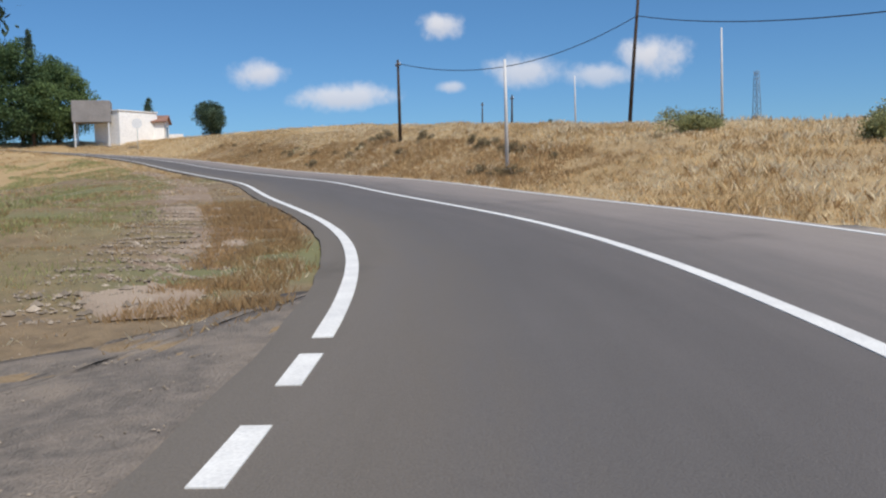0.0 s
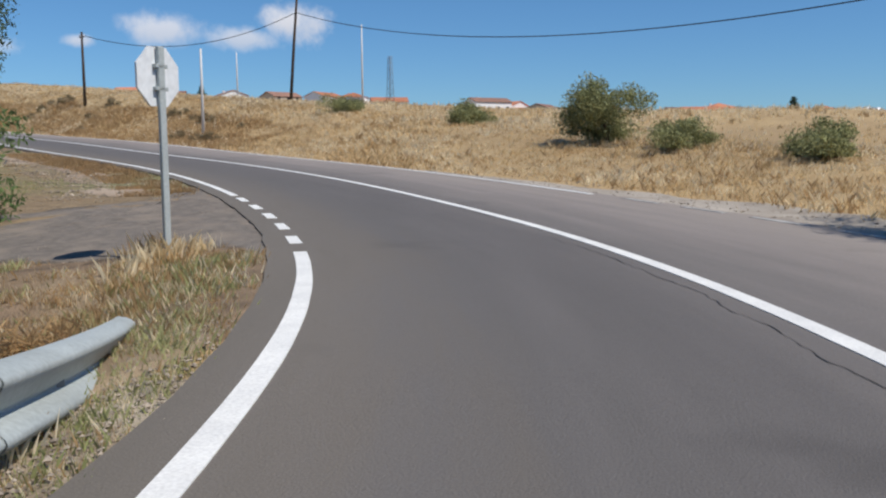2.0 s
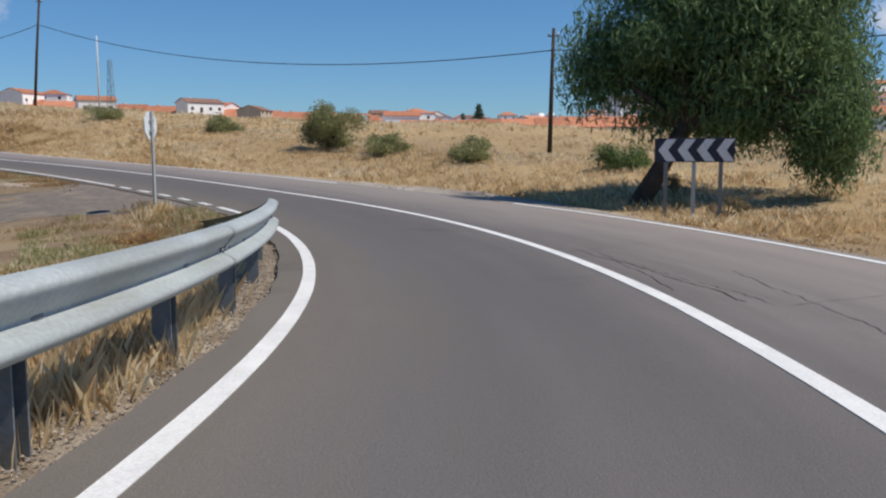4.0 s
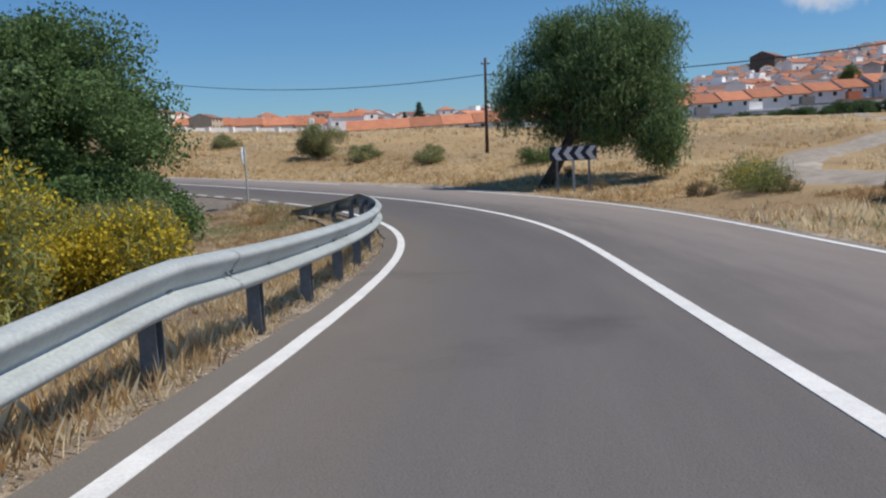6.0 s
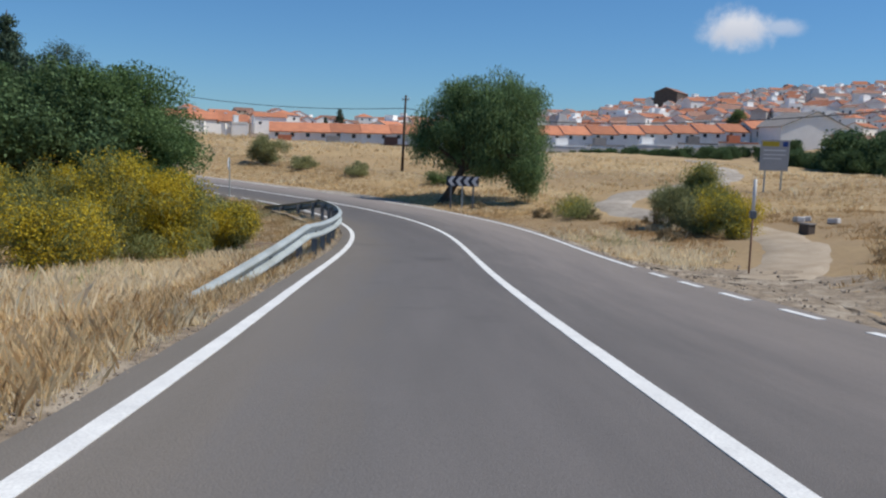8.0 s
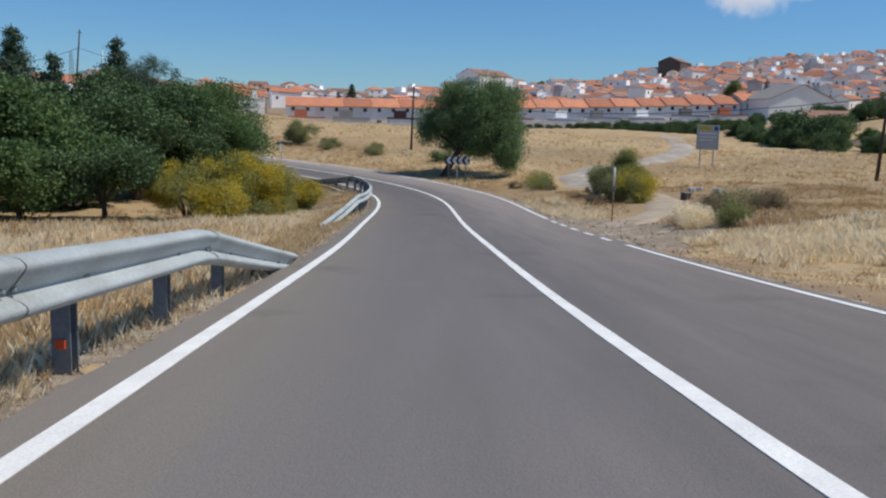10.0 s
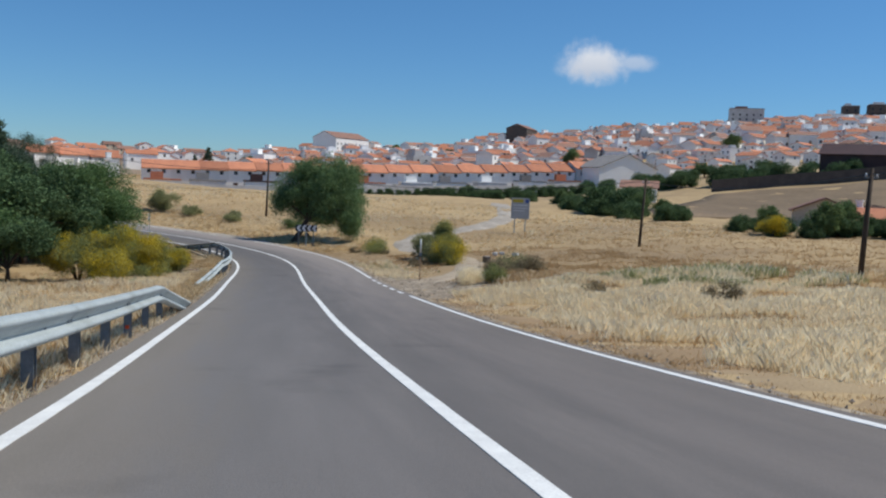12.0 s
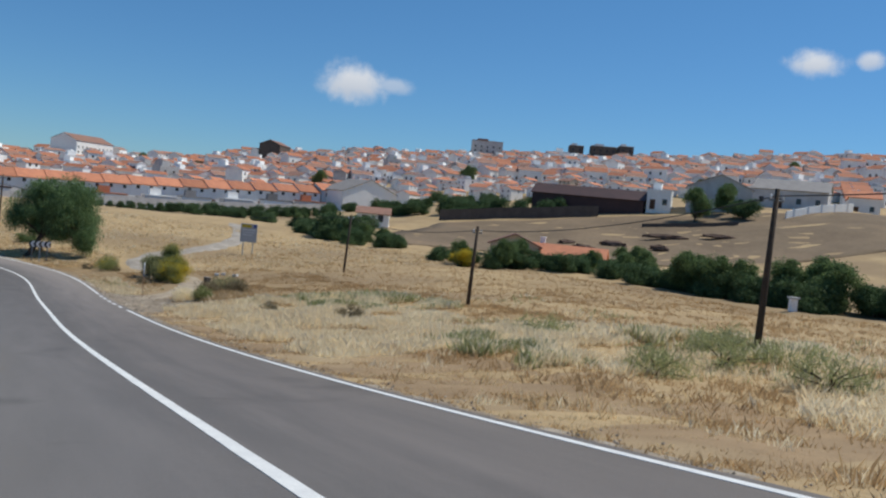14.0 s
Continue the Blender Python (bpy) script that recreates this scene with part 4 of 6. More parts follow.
def mast(x, y, height):
    t = thing("lamp_mast", pose(x, y, ground_z(x, y)), "slim white metal mast standing in the field", "mast", "white masts")
    bm = bmesh.new()
    add_tube(bm, [(0, 0, -0.4), (0, 0, height * 0.6), (0, 0, height)], [0.075, 0.06, 0.045], 10)
    part("shaft", bm, M["mast"], t)
    bm = bmesh.new()
    add_box(bm, 0.3, 0.3, 0.05, 0, 0, 0.0, 0.01)
    part("base_plate", bm, M["mast"], t)


pA = wood_pole(70.5, 42.6, 7.4, (0.35, -0.55), hook=5.55)
pD = wood_pole(63.8, 53.7, 4.6)
pE = wood_pole(54.4, 5.85, 5.3, (0.1, -0.12), hook=4.4)
pG = wood_pole(27.2, -21.3, 4.6, (0.05, -0.25))
pF = wood_pole(-1.0, -20.0, 3.9, (0.1, -0.2))
pH = wood_pole(-21.3, -20.0, 4.7, (0.0, -0.12))
pZ = wood_pole(-44.0, -20.6, 5.0)
for x, y, h in ((88, 72, 3.0), (104, 96, 3.6)):
    wood_pole(x, y, h, (0.2, 0.1), label="small dark utility pole on the field's crest")
mast(56.2, 35.5, 3.9)
mast(79.6, 43.6, 6.1)
mast(86.0, 62.0, 4.4)


def lattice_mast(x, y, height):
    t = thing("lattice_mast", pose(x, y, ground_z(x, y)), "grey steel lattice mast", "mast")
    for k in range(4):
        sx, sy = (1 if k in (0, 3) else -1), (1 if k < 2 else -1)
        bm = bmesh.new()
        add_tube(bm, [(0.35 * sx, 0.35 * sy, -0.3), (0.16 * sx, 0.16 * sy, height)], [0.035, 0.025], 5)
        part("leg", bm, M["galv_dark"], t)
    n = 12
    for i in range(n):
        a, b = i / n, (i + 1) / n
        wa, wb = 0.35 - 0.19 * a, 0.35 - 0.19 * b
        for u in ((1, 1, -1, 1), (-1, 1, -1, -1), (-1, -1, 1, -1), (1, -1, 1, 1)):
            p, q = ((u[0] * wa, u[1] * wa, a * height), (u[2] * wb, u[3] * wb, b * height))
            bm = bmesh.new()
            add_tube(bm, [p, q] if i % 2 else [(u[2] * wa, u[3] * wa, a * height), (u[0] * wb, u[1] * wb, b * height)], [0.018], 4)
            part("brace", bm, M["galv_dark"], t)


lattice_mast(110.0, 62.0, 6.5)


def cable(a, b, sag, radius=0.022):
    bm = bmesh.new()
    pts = []
    for i in range(25):
        t = i / 24
        p = Vector(a).lerp(Vector(b), t)
        p.z -= sag * 4 * t * (1 - t)
        pts.append(p)
    add_tube(bm, pts, [radius], 5)
    ob = part("overhead_cable", bm, M["wire"])
    tagged(ob, "sagging black overhead telephone cable between poles", "cable", "overhead cables")


cable(pD, pA, 1.3)
cable(pA, pE, 1.45)
cable(pE, pG, 1.1)
cable(pG, pF, 0.5, 0.018)
cable(pF, pH, 0.4, 0.018)
cable(pH, pZ, 0.4, 0.018)

# ---------------------------------------------------------------- trees and bushes


def crown_points(rng, centre, radii, clumps, per, spread, hollow=0.55, droop=0.0, cut=None, even=False):
    """Leaf centres in clumps near the outside of an uneven ellipsoid; droop hangs strands below each clump."""
    c = rng.normal(size=(clumps, 3))
    c /= np.linalg.norm(c, axis=1)[:, None]
    c *= (hollow + (1 - hollow) * rng.random(clumps) ** 0.6)[:, None]
    boss = max(1, clumps // 9)
    if boss > 3 and not even:
        b = rng.normal(size=(boss, 3))
        b /= np.linalg.norm(b, axis=1)[:, None]
        b *= rng.uniform(0.5, 0.72, boss)[:, None]
        size_b = rng.uniform(0.36, 0.58, boss)
        k = rng.integers(0, boss, clumps)
        c = b[k] + c * size_b[k][:, None]
    c = c * np.array(radii) + np.array(centre)
    if cut is not None:
        c[:, 2] = np.maximum(c[:, 2], cut + rng.random(clumps) * 0.5)
    size = spread * (0.6 + 0.8 * rng.random(clumps))
    g = rng.normal(size=(clumps * per, 3))
    g *= (rng.random(clumps * per) ** 0.45 / np.linalg.norm(g, axis=1))[:, None]
    p = np.repeat(c, per, 0) + g * np.repeat(size, per)[:, None] * np.array((1.0, 1.0, 0.75))
    if droop:
        k = rng.random(len(p)) ** 1.5
        strand = np.round(rng.random((len(p), 2)) * 5) / 5 - 0.5
        p[:, :2] = np.where((k > 0.25)[:, None], np.repeat(c, per, 0)[:, :2] + strand * spread * 1.6 + rng.normal(size=(len(p), 2)) * 0.05, p[:, :2])
        p[:, 2] -= k * droop * np.repeat(0.5 + rng.random(clumps), per)
    return c, p


def tree(name, x, y, trunk_h, centre, radii, clumps, per, spread, leaf, leaf_mat, seed, label, droop=0.0, hang=0.0, trunk_r=0.16, lean=(0.0, 0.0), cut=None, category="tree", group="", aspect=0.45, limbs=14, z=None, lobes=(), even=False):
    rng = np.random.default_rng(seed)
    t = thing(name, pose(x, y, ground_z(x, y) if z is None else z), label, category, group)
    c, p = crown_points(rng, centre, radii, clumps, per, spread, droop=droop, cut=cut, even=even)
    for mid_l, rad_l, n_l in lobes:
        c2, p2 = crown_points(rng, mid_l, rad_l, n_l, per, spread * 0.8, hollow=0.2, droop=droop * 0.8)
        c, p = np.concatenate([c, c2]), np.concatenate([p, p2])
    bm = bmesh.new()
    fork = Vector((lean[0], lean[1], trunk_h))
    mid = fork * 0.5 + Vector((rng.normal() * 0.06, rng.normal() * 0.06, 0))
    add_tube(bm, [(0, 0, -0.4), (0, 0, 0.05), mid, fork], [trunk_r * 1.5, trunk_r * 1.25, trunk_r, trunk_r * 0.85], 10)
    order = rng.permutation(len(c))[:limbs]
    for k in order:
        e = Vector(c[k])
        m = fork.lerp(e, 0.5) + Vector(rng.normal(size=3) * 0.15)
        m.z += 0.15 * (e - fork).length
        add_tube(bm, [fork - Vector((0, 0, 0.1)), fork.lerp(m, 0.5), m, e], [trunk_r * 0.6, trunk_r * 0.42, trunk_r * 0.28, trunk_r * 0.08], 6)
    part("trunk", bm, M["bark"], t)
    me = quads_mesh("crown", leaf_arrays(p, leaf * (0.6 + 0.8 * rng.random(len(p))), rng, aspect, hang), M[leaf_mat])
    mesh_part("crown", me, t)
    return t


# the tree at the outside of the bend
tree("pepper_tree", 37.78, 2.12, 1.9, (0.85, -1.85, 4.0), (2.5, 3.8, 2.8), 170, 380, 0.72, 0.19, "leaf_pepper", 11,
     "full green pepper tree with drooping foliage beside the chevron sign", droop=0.8, hang=0.7, trunk_r=0.2, lean=(0.1, -1.0), limbs=26, aspect=0.2, cut=2.35,
     lobes=(((0.4, -4.2, 2.1), (0.8, 0.7, 1.1), 30), ((0.8, -1.9, 2.6), (1.5, 1.7, 0.6), 28), ((0.5, 0.9, 3.4), (0.8, 0.8, 0.7), 12), ((0.8, -1.9, 4.2), (1.9, 2.8, 1.8), 74),
            ((0.8, -3.4, 5.2), (1.2, 1.2, 1.0), 18), ((0.7, -0.6, 5.5), (1.2, 1.1, 0.9), 18), ((-0.5, -2.2, 4.9), (1.0, 1.2, 1.0), 14)))
# the large trees inside the bend
tree("broadleaf_tree", 24.4, 13.9, 1.4, (0, 0, 2.6), (3.7, 3.7, 2.8), 150, 700, 0.8, 0.105, "leaf_broad", 12,
     "broad green tree standing behind the crash barrier", trunk_r=0.2, limbs=22, aspect=0.55, lobes=(((1.0, -2.3, 1.0), (1.5, 1.2, 0.8), 38), ((-0.8, -2.4, 1.2), (1.2, 1.0, 0.9), 24), ((-2.6, -2.6, 1.0), (1.3, 1.2, 1.0), 30), ((-1.5, 0.5, 4.6), (1.4, 1.4, 1.0), 20), ((0, 0, 2.6), (2.2, 2.2, 1.6), 36)))
tree("broadleaf_tree", 20.4, 15.6, 1.8, (0, 0, 3.4), (3.6, 3.6, 2.9), 130, 420, 0.85, 0.15, "leaf_dark", 13,
     "dark green broadleaf tree at the orchard's edge", trunk_r=0.2, aspect=0.55, lobes=(((0, 0, 3.0), (2.0, 2.0, 1.7), 30),))
tree("broadleaf_tree", 28.5, 19.5, 1.8, (0, 0, 3.2), (3.2, 3.2, 2.5), 100, 360, 0.85, 0.15, "leaf_dark", 14,
     "dark green broadleaf tree behind the bend", trunk_r=0.2, aspect=0.55)
ORCHARD = ((10.0, 15.6, 1.0), (10.6, 12.8, 0.85), (15.0, 20.4, 1.1), (15.8, 16.0, 0.95), (9.4, 19.6, 1.0), (13.0, 17.6, 1.05), (6.0, 19.6, 1.0), (4.6, 16.4, 0.9),
           (19.0, 22.5, 1.2), (11.5, 24.0, 1.1), (6.5, 24.5, 1.15), (1.0, 21.0, 1.0), (16.5, 27.0, 1.2), (24.0, 25.0, 1.2), (21.5, 30.0, 1.2), (2.5, 28.0, 1.2))
first_fruit = None
for k, (x, y, f) in enumerate(ORCHARD):
    if k < 3:
        ob = tree("orchard_tree", x, y, 0.7, (0, 0, 1.8), (1.75, 1.75, 1.35), 56, 300, 0.65, 0.13, "leaf_dark" if k == 1 else "leaf_broad", 30 + k,
                  "small dark green orchard tree on bare earth", trunk_r=0.09, group="orchard trees", limbs=10, aspect=0.55)
        first_fruit = (first_fruit or []) + [ob]
    else:
        src = first_fruit[k % 3]
        copy_thing(src, pose(x, y, ground_z(x, y), 0, 0, 77 * k) @ Matrix.Scale(f * 1.4, 4))


def conifer(x, y, height, radius, seed, label="tall dark conifer behind the orchard", tiers=26, group="conifers"):
    rng = np.random.default_rng(seed)
    t = thing("conifer", pose(x, y, ground_z(x, y)), label, "conifer tree", group)
    bm = bmesh.new()
    add_tube(bm, [(0, 0, -0.4), (0, 0, height * 0.5), (0, 0, height * 0.98)], [0.2, 0.12, 0.02], 8)
    pts = []
    levels = max(12, int(height * 2.3))
    for i in range(levels):
        base_h = height * (0.12 + 0.86 * i / levels)
        reach = radius * (1 - base_h / height) ** 0.95 + 0.05
        for b in range(6 if i < levels - 2 else 4):
            a = rng.random() * 6.283
            r = reach * rng.uniform(0.55, 1.2)
            h = base_h + rng.normal() * 0.12 * height / levels
            root, end = np.array((0, 0, h - 0.1)), np.array((math.cos(a) * r, math.sin(a) * r, h + r * rng.uniform(-0.05, 0.3)))
            if b % 2 == 0:
                add_tube(bm, [tuple(root), tuple(end)], [0.035, 0.01], 4)
            n = int(70 + 190 * r)
            u = 0.15 + 0.85 * rng.random(n) ** 0.8
            pts.append(root + (end - root) * u[:, None] + rng.normal(size=(n, 3)) * np.array((0.19, 0.19, 0.13)) * (0.6 + u[:, None] * r * 0.45))
    part("trunk", bm, M["bark"], t)
    p = np.concatenate(pts)
    mesh_part("crown", quads_mesh("crown", leaf_arrays(p, 0.15 * (0.6 + 0.8 * rng.random(len(p))), rng, 0.4, 0.1), M["leaf_conifer"]), t)
    return t


cons = [conifer(30.6, 20.8, 8.3, 2.8, 51), conifer(21.6, 20.2, 7.0, 2.0, 52)]
for k, (x, y, f) in enumerate(((20.0, 28.2, 1.08), (21.4, 26.0, 1.05), (22.3, 24.5, 0.95), (23.1, 22.9, 1.0), (14.5, 24.5, 1.1), (28.5, 30.0, 0.8), (35.5, 29.5, 0.8), (3.0, 27.0, 0.95), (6.5, 33.0, 1.1), (-3.0, 33.0, 1.0), (20.5, 33.0, 0.95), (12.5, 34.0, 1.0), (-9.0, 31.0, 1.0))):
    copy_thing(cons[(k + 1) % 2], pose(x, y, ground_z(x, y), 0, 0, 50 * k) @ Matrix.Scale(f, 4))

# trees up the road, by the white house
tree("pine_tree", 34.5, 21.2, 2.4, (0.0, 0.0, 4.5), (2.65, 2.65, 2.2), 120, 900, 0.5, 0.10, "leaf_conifer", 61,
     "tall tree with loose hanging grey-green foliage", droop=1.2, hang=0.4, trunk_r=0.22, aspect=0.35)
for k, (x, y, s_, f) in enumerate(((61.5, 122.5, 62, 1.0), (58.0, 124.0, 63, 1.25), (54.0, 126.0, 64, 1.3), (50.0, 124.5, 65, 1.2), (46.0, 127.0, 66, 1.3), (41.0, 129.0, 60, 1.3))):
    tree("broadleaf_tree", x, y, 2.5, (0, 0, 4.6 * f), (4.0 * f, 4.0 * f, 4.6 * f), 100, 300, 1.3, 0.26, "leaf" if k == 0 else "leaf_dark", s_, "tall full tree behind the far bend of the road", trunk_r=0.25, group="roadside trees", aspect=0.55, even=True)
conifer(52.2, 123.0, 21.0, 2.9, 67, "tall dark conifer rising over the roadside trees", group="tall conifers")
conifer(58.6, 121.5, 13.6, 1.5, 68, "slim dark conifer among the roadside trees", group="tall conifers")
conifer(70.6, 117.5, 5.4, 1.1, 69, "dark conifer beside the white house")
tree("field_tree", 76.0, 112.0, 0.7, (0, 0, 2.2), (2.2, 2.2, 1.9), 70, 200, 0.8, 0.2, "leaf_conifer", 70, "lone dark round tree on the field's crest", trunk_r=0.14, aspect=0.5)


def bush(name, x, y, radii, clumps, per, spread, leaf, leaf_mat, seed, label, flowers=0.0, group="", flower_mat="flower", upright=0.0, aspect=0.3, petal=0.0):
    rng = np.random.default_rng(seed)
    t = thing(name, pose(x, y, ground_z(x, y)), label, "bush", group)
    c, p = crown_points(rng, (0, 0, radii[2] * 0.85), radii, clumps, per, spread, hollow=0.35)
    p = p[p[:, 2] > 0.02]
    bm = bmesh.new()
    for k in rng.permutation(len(c))[:10]:
        e = Vector(c[k])
        add_tube(bm, [(0, 0, -0.15), (e.x * 0.35, e.y * 0.35, max(0.1, e.z * 0.55)), tuple(e)], [0.03, 0.02, 0.006], 5)
    part("stem", bm, M["bark"], t)
    tone = 0.5 + 0.5 * np.sin(p[:, 0] * 2.3 + seed) * np.sin(p[:, 1] * 2.1 + 1.7 * seed) + 0.35 * (p[:, 2] / (radii[2] * 1.7) - 0.5) + rng.normal(size=len(p)) * 0.22
    n = int(len(p) * flowers)
    pick = np.argsort(-tone)
    hang = -upright
    body = p[pick[n:]]
    mesh_part("foliage", quads_mesh("foliage", leaf_arrays(body, leaf * (0.6 + 0.8 * rng.random(len(body))), rng, aspect, hang), M[leaf_mat]), t)
    if n:
        top = p[pick[:n]]
        top = top + (top - np.array((0, 0, radii[2] * 0.5))) * 0.05
        mesh_part("blossom", quads_mesh("blossom", leaf_arrays(top, (petal or leaf * 0.75) * (0.5 + 0.8 * rng.random(len(top))), rng, 0.6), M[flower_mat]), t, "yellow blossom" if flower_mat == "flower" else "white blossom")
    return t


# bushes in the field outside the bend
bush("round_bush", 53.0, 14.85, (1.4, 1.4, 1.05), 80, 300, 0.42, 0.10, "leaf_grey", 71, "round olive-green bush in the dry field")
bush("low_bush", 51.6, 12.4, (1.2, 0.9, 0.42), 40, 170, 0.36, 0.10, "leaf_grey", 72, "low spreading green bush in dry grass", group="low field bushes")
bush("low_bush", 48.4, 7.8, (1.2, 0.9, 0.42), 40, 170, 0.36, 0.10, "leaf_grey", 73, "low spreading green bush in dry grass", group="low field bushes")
bush("low_bush", 58.0, 22.5, (1.0, 0.8, 0.45), 40, 220, 0.36, 0.10, "leaf_grey", 74, "low grey-green bush in dry grass", group="low field bushes")
bush("low_bush", 60.0, 30.5, (1.3, 0.9, 0.5), 40, 220, 0.36, 0.10, "leaf_grey", 75, "low grey-green bush in dry grass", group="low field bushes")
bush("low_bush", 44.5, 2.6, (0.9, 0.8, 0.4), 30, 220, 0.36, 0.10, "leaf", 76, "low green bush near the pepper tree", group="low field bushes")
# broom in flower on both sides of the road
for x, y, r, h, fl, sd in ((12.5, 7.7, 1.9, 1.15, 0.55, 81), (15.6, 7.9, 1.4, 0.85, 0.3, 82), (17.8, 8.3, 1.2, 0.8, 0.0, 83), (9.8, 8.4, 1.5, 1.05, 0.55, 84), (12.0, 10.2, 1.6, 1.4, 0.5, 85), (14.6, 6.6, 1.0, 0.6, 0.3, 86)):
    bush("broom_bush", x, y, (r, r * 0.8, h), 64, 620, 0.5, 0.2, "broom" if fl else "leaf_grey", sd, "yellow-flowering broom bush behind the crash barrier" if fl else "grey-green bush behind the crash barrier", fl, "broom by the barrier", upright=0.5, aspect=0.08, petal=0.055)
for x, y, r, h, fl, sd, stem in ((25.0, -6.9, 0.95, 0.75, 0.0, 91, "leaf_grey"), (26.0, -7.9, 0.9, 1.3, 0.28, 92, "broom"), (24.2, -8.3, 0.8, 0.9, 0.3, 94, "broom"), (21.3, -8.0, 0.85, 0.72, 0.6, 93, "broom"), (22.6, -7.4, 0.6, 0.55, 0.1, 90, "leaf_grey"),
                                 (31.4, -3.9, 1.0, 0.4, 0.12, 95, "broom"), (29.2, -3.9, 0.8, 0.3, 0.1, 96, "broom")):
    bush("broom_bush", x, y, (r, r * 0.85, h), 46 if h > 0.45 else 24, 330 if h > 0.45 else 110, 0.5, 0.2, stem, sd, "broom bush with yellow flowers in the verge" if fl else "low grey-green bush in the verge", fl, "broom in the verge", upright=0.5, aspect=0.08, petal=0.06)
bush("broom_bush", 37.6, -35.6, (1.3, 1.1, 0.9), 50, 200, 0.5, 0.2, "broom", 97, "yellow-flowering bush in the valley hedge", 0.5, aspect=0.1, petal=0.12)
bush("oleander_bush", 34.18, 17.72, (0.9, 0.9, 1.1), 70, 160, 0.40, 0.12, "leaf", 98, "oleander bush with white flowers beside the apron", 0.28, flower_mat="petal", aspect=0.3)

# tall weeds in the sloping field below the road
for k, (x, y, r, h) in enumerate(((-23.7, -16.9, 1.5, 0.5), (-25.1, -14.0, 1.1, 0.32), (-27.2, -16.7, 1.0, 0.34), (-21.0, -19.5, 1.2, 0.4), (-16.5, -16.0, 1.1, 0.36))):
    bush("weed_clump", x, y, (r, r * 0.8, h), 34, 34, 0.36, 0.24, "green_grass", 140 + k, "clump of grey-green weeds in the dry field", group="field weeds", upright=0.6, aspect=0.07)

# grey scrub along the foot of the bank up the road, and dry shrubs in the verge
scrub_src = None
rng_s = np.random.default_rng(19)
for k in range(34):
    s_, o_ = rng_s.uniform(140, 205), rng_s.uniform(5.2, 8.8)
    p = on_road(s_, o_)
    if scrub_src is None:
        scrub_src = bush("scrub_bush", p.x, p.y, (0.55, 0.55, 0.32), 20, 110, 0.22, 0.09, "scrub", 120, "small dry brown-grey shrub on the bank", group="bank scrub", upright=0.3, aspect=0.2)
    else:
        copy_thing(scrub_src, pose(p.x, p.y, ground_z(p.x, p.y) - 0.05, 0, 0, 70 * k) @ Matrix.Scale(rng_s.uniform(0.4, 0.85), 4))
for k, (s_, o_, f) in enumerate(((99.0, 9.0, 0.9), (94.5, 7.0, 0.8), (103.0, 6.6, 0.8), (84.5, 8.8, 1.0), (70.0, 8.5, 0.9), (66.0, 10.5, 1.0), (107.5, 6.4, 0.8), (111.0, 8.5, 0.8), (101.0, 7.6, 0.7))):
    p = on_road(s_, o_)
    copy_thing(scrub_src, pose(p.x, p.y, ground_z(p.x, p.y) - 0.05, 0, 0, 50 * k) @ Matrix.Scale(f, 4))

for x, y, r, h, mat_, sd, lab in ((11.0, -9.2, 1.0, 0.36, "scrub", 151, "dry grey-brown scrub beside the dirt track"), (12.6, -10.2, 1.0, 0.4, "leaf_grey", 152, "dark grey-green bush beside the dirt track"), (9.0, -10.4, 0.8, 0.3, "scrub", 153, "dry grey-brown scrub beside the dirt track"),
                                  (5.0, -7.2, 0.6, 0.28, "pale_grass", 154, "pale bleached thistle clump in the verge"), (4.3, -8.0, 0.4, 0.34, "broom", 155, "small yellow-green bush in the verge"), (6.6, -7.4, 0.6, 0.3, "pale_grass", 156, "pale bleached thistle clump in the verge")):
    bush("scrub_bush", x, y, (r, r * 0.85, h), 30, 130, 0.34, 0.13, mat_, sd, lab, group="track scrub", upright=0.4, aspect=0.12)

# cut branches heaped beside the stop sign
bush("brush_pile", 30.4, 10.5, (0.5, 0.35, 0.05), 20, 60, 0.26, 0.24, "rust_grass", 132, "low heap of cut dry twigs on bare soil", aspect=0.06)

# ---------------------------------------------------------------- the town on the hill


def slab(bm, a, b, c, d, t):
    """A roof plane with thickness through four corners."""
    n = (Vector(b) - Vector(a)).cross(Vector(d) - Vector(a)).normalized() * t
    lo = [bm.verts.new(Vector(p)) for p in (a, b, c, d)]
    hi = [bm.verts.new(Vector(p) + n) for p in (a, b, c, d)]
    bm.faces.new(lo[::-1])
    bm.faces.new(hi)
    for k in range(4):
        bm.faces.new((lo[k], lo[(k + 1) % 4], hi[(k + 1) % 4], hi[k]))


_bm = bmesh.new()
add_box(_bm, 0.06, 1.0, 1.25, 0, 0, -0.6)
WINDOW_ME = bpy.data.meshes.new("window")
_bm.to_mesh(WINDOW_ME)
_bm.free()
WINDOW_ME.materials.append(M["glass"])
_bm = bmesh.new()
add_box(_bm, 0.06, 1.1, 2.1, 0, 0, 0)
DOOR_ME = bpy.data.meshes.new("door")
_bm.to_mesh(DOOR_ME)
_bm.free()
DOOR_ME.materials.append(M["wood"])
_bm = bmesh.new()
add_box(_bm, 0.06, 0.8, 0.85, 0, 0, -0.4)
SMALL_WINDOW_ME = bpy.data.meshes.new("window")
_bm.to_mesh(SMALL_WINDOW_ME)
_bm.free()
SMALL_WINDOW_ME.materials.append(M["glass"])


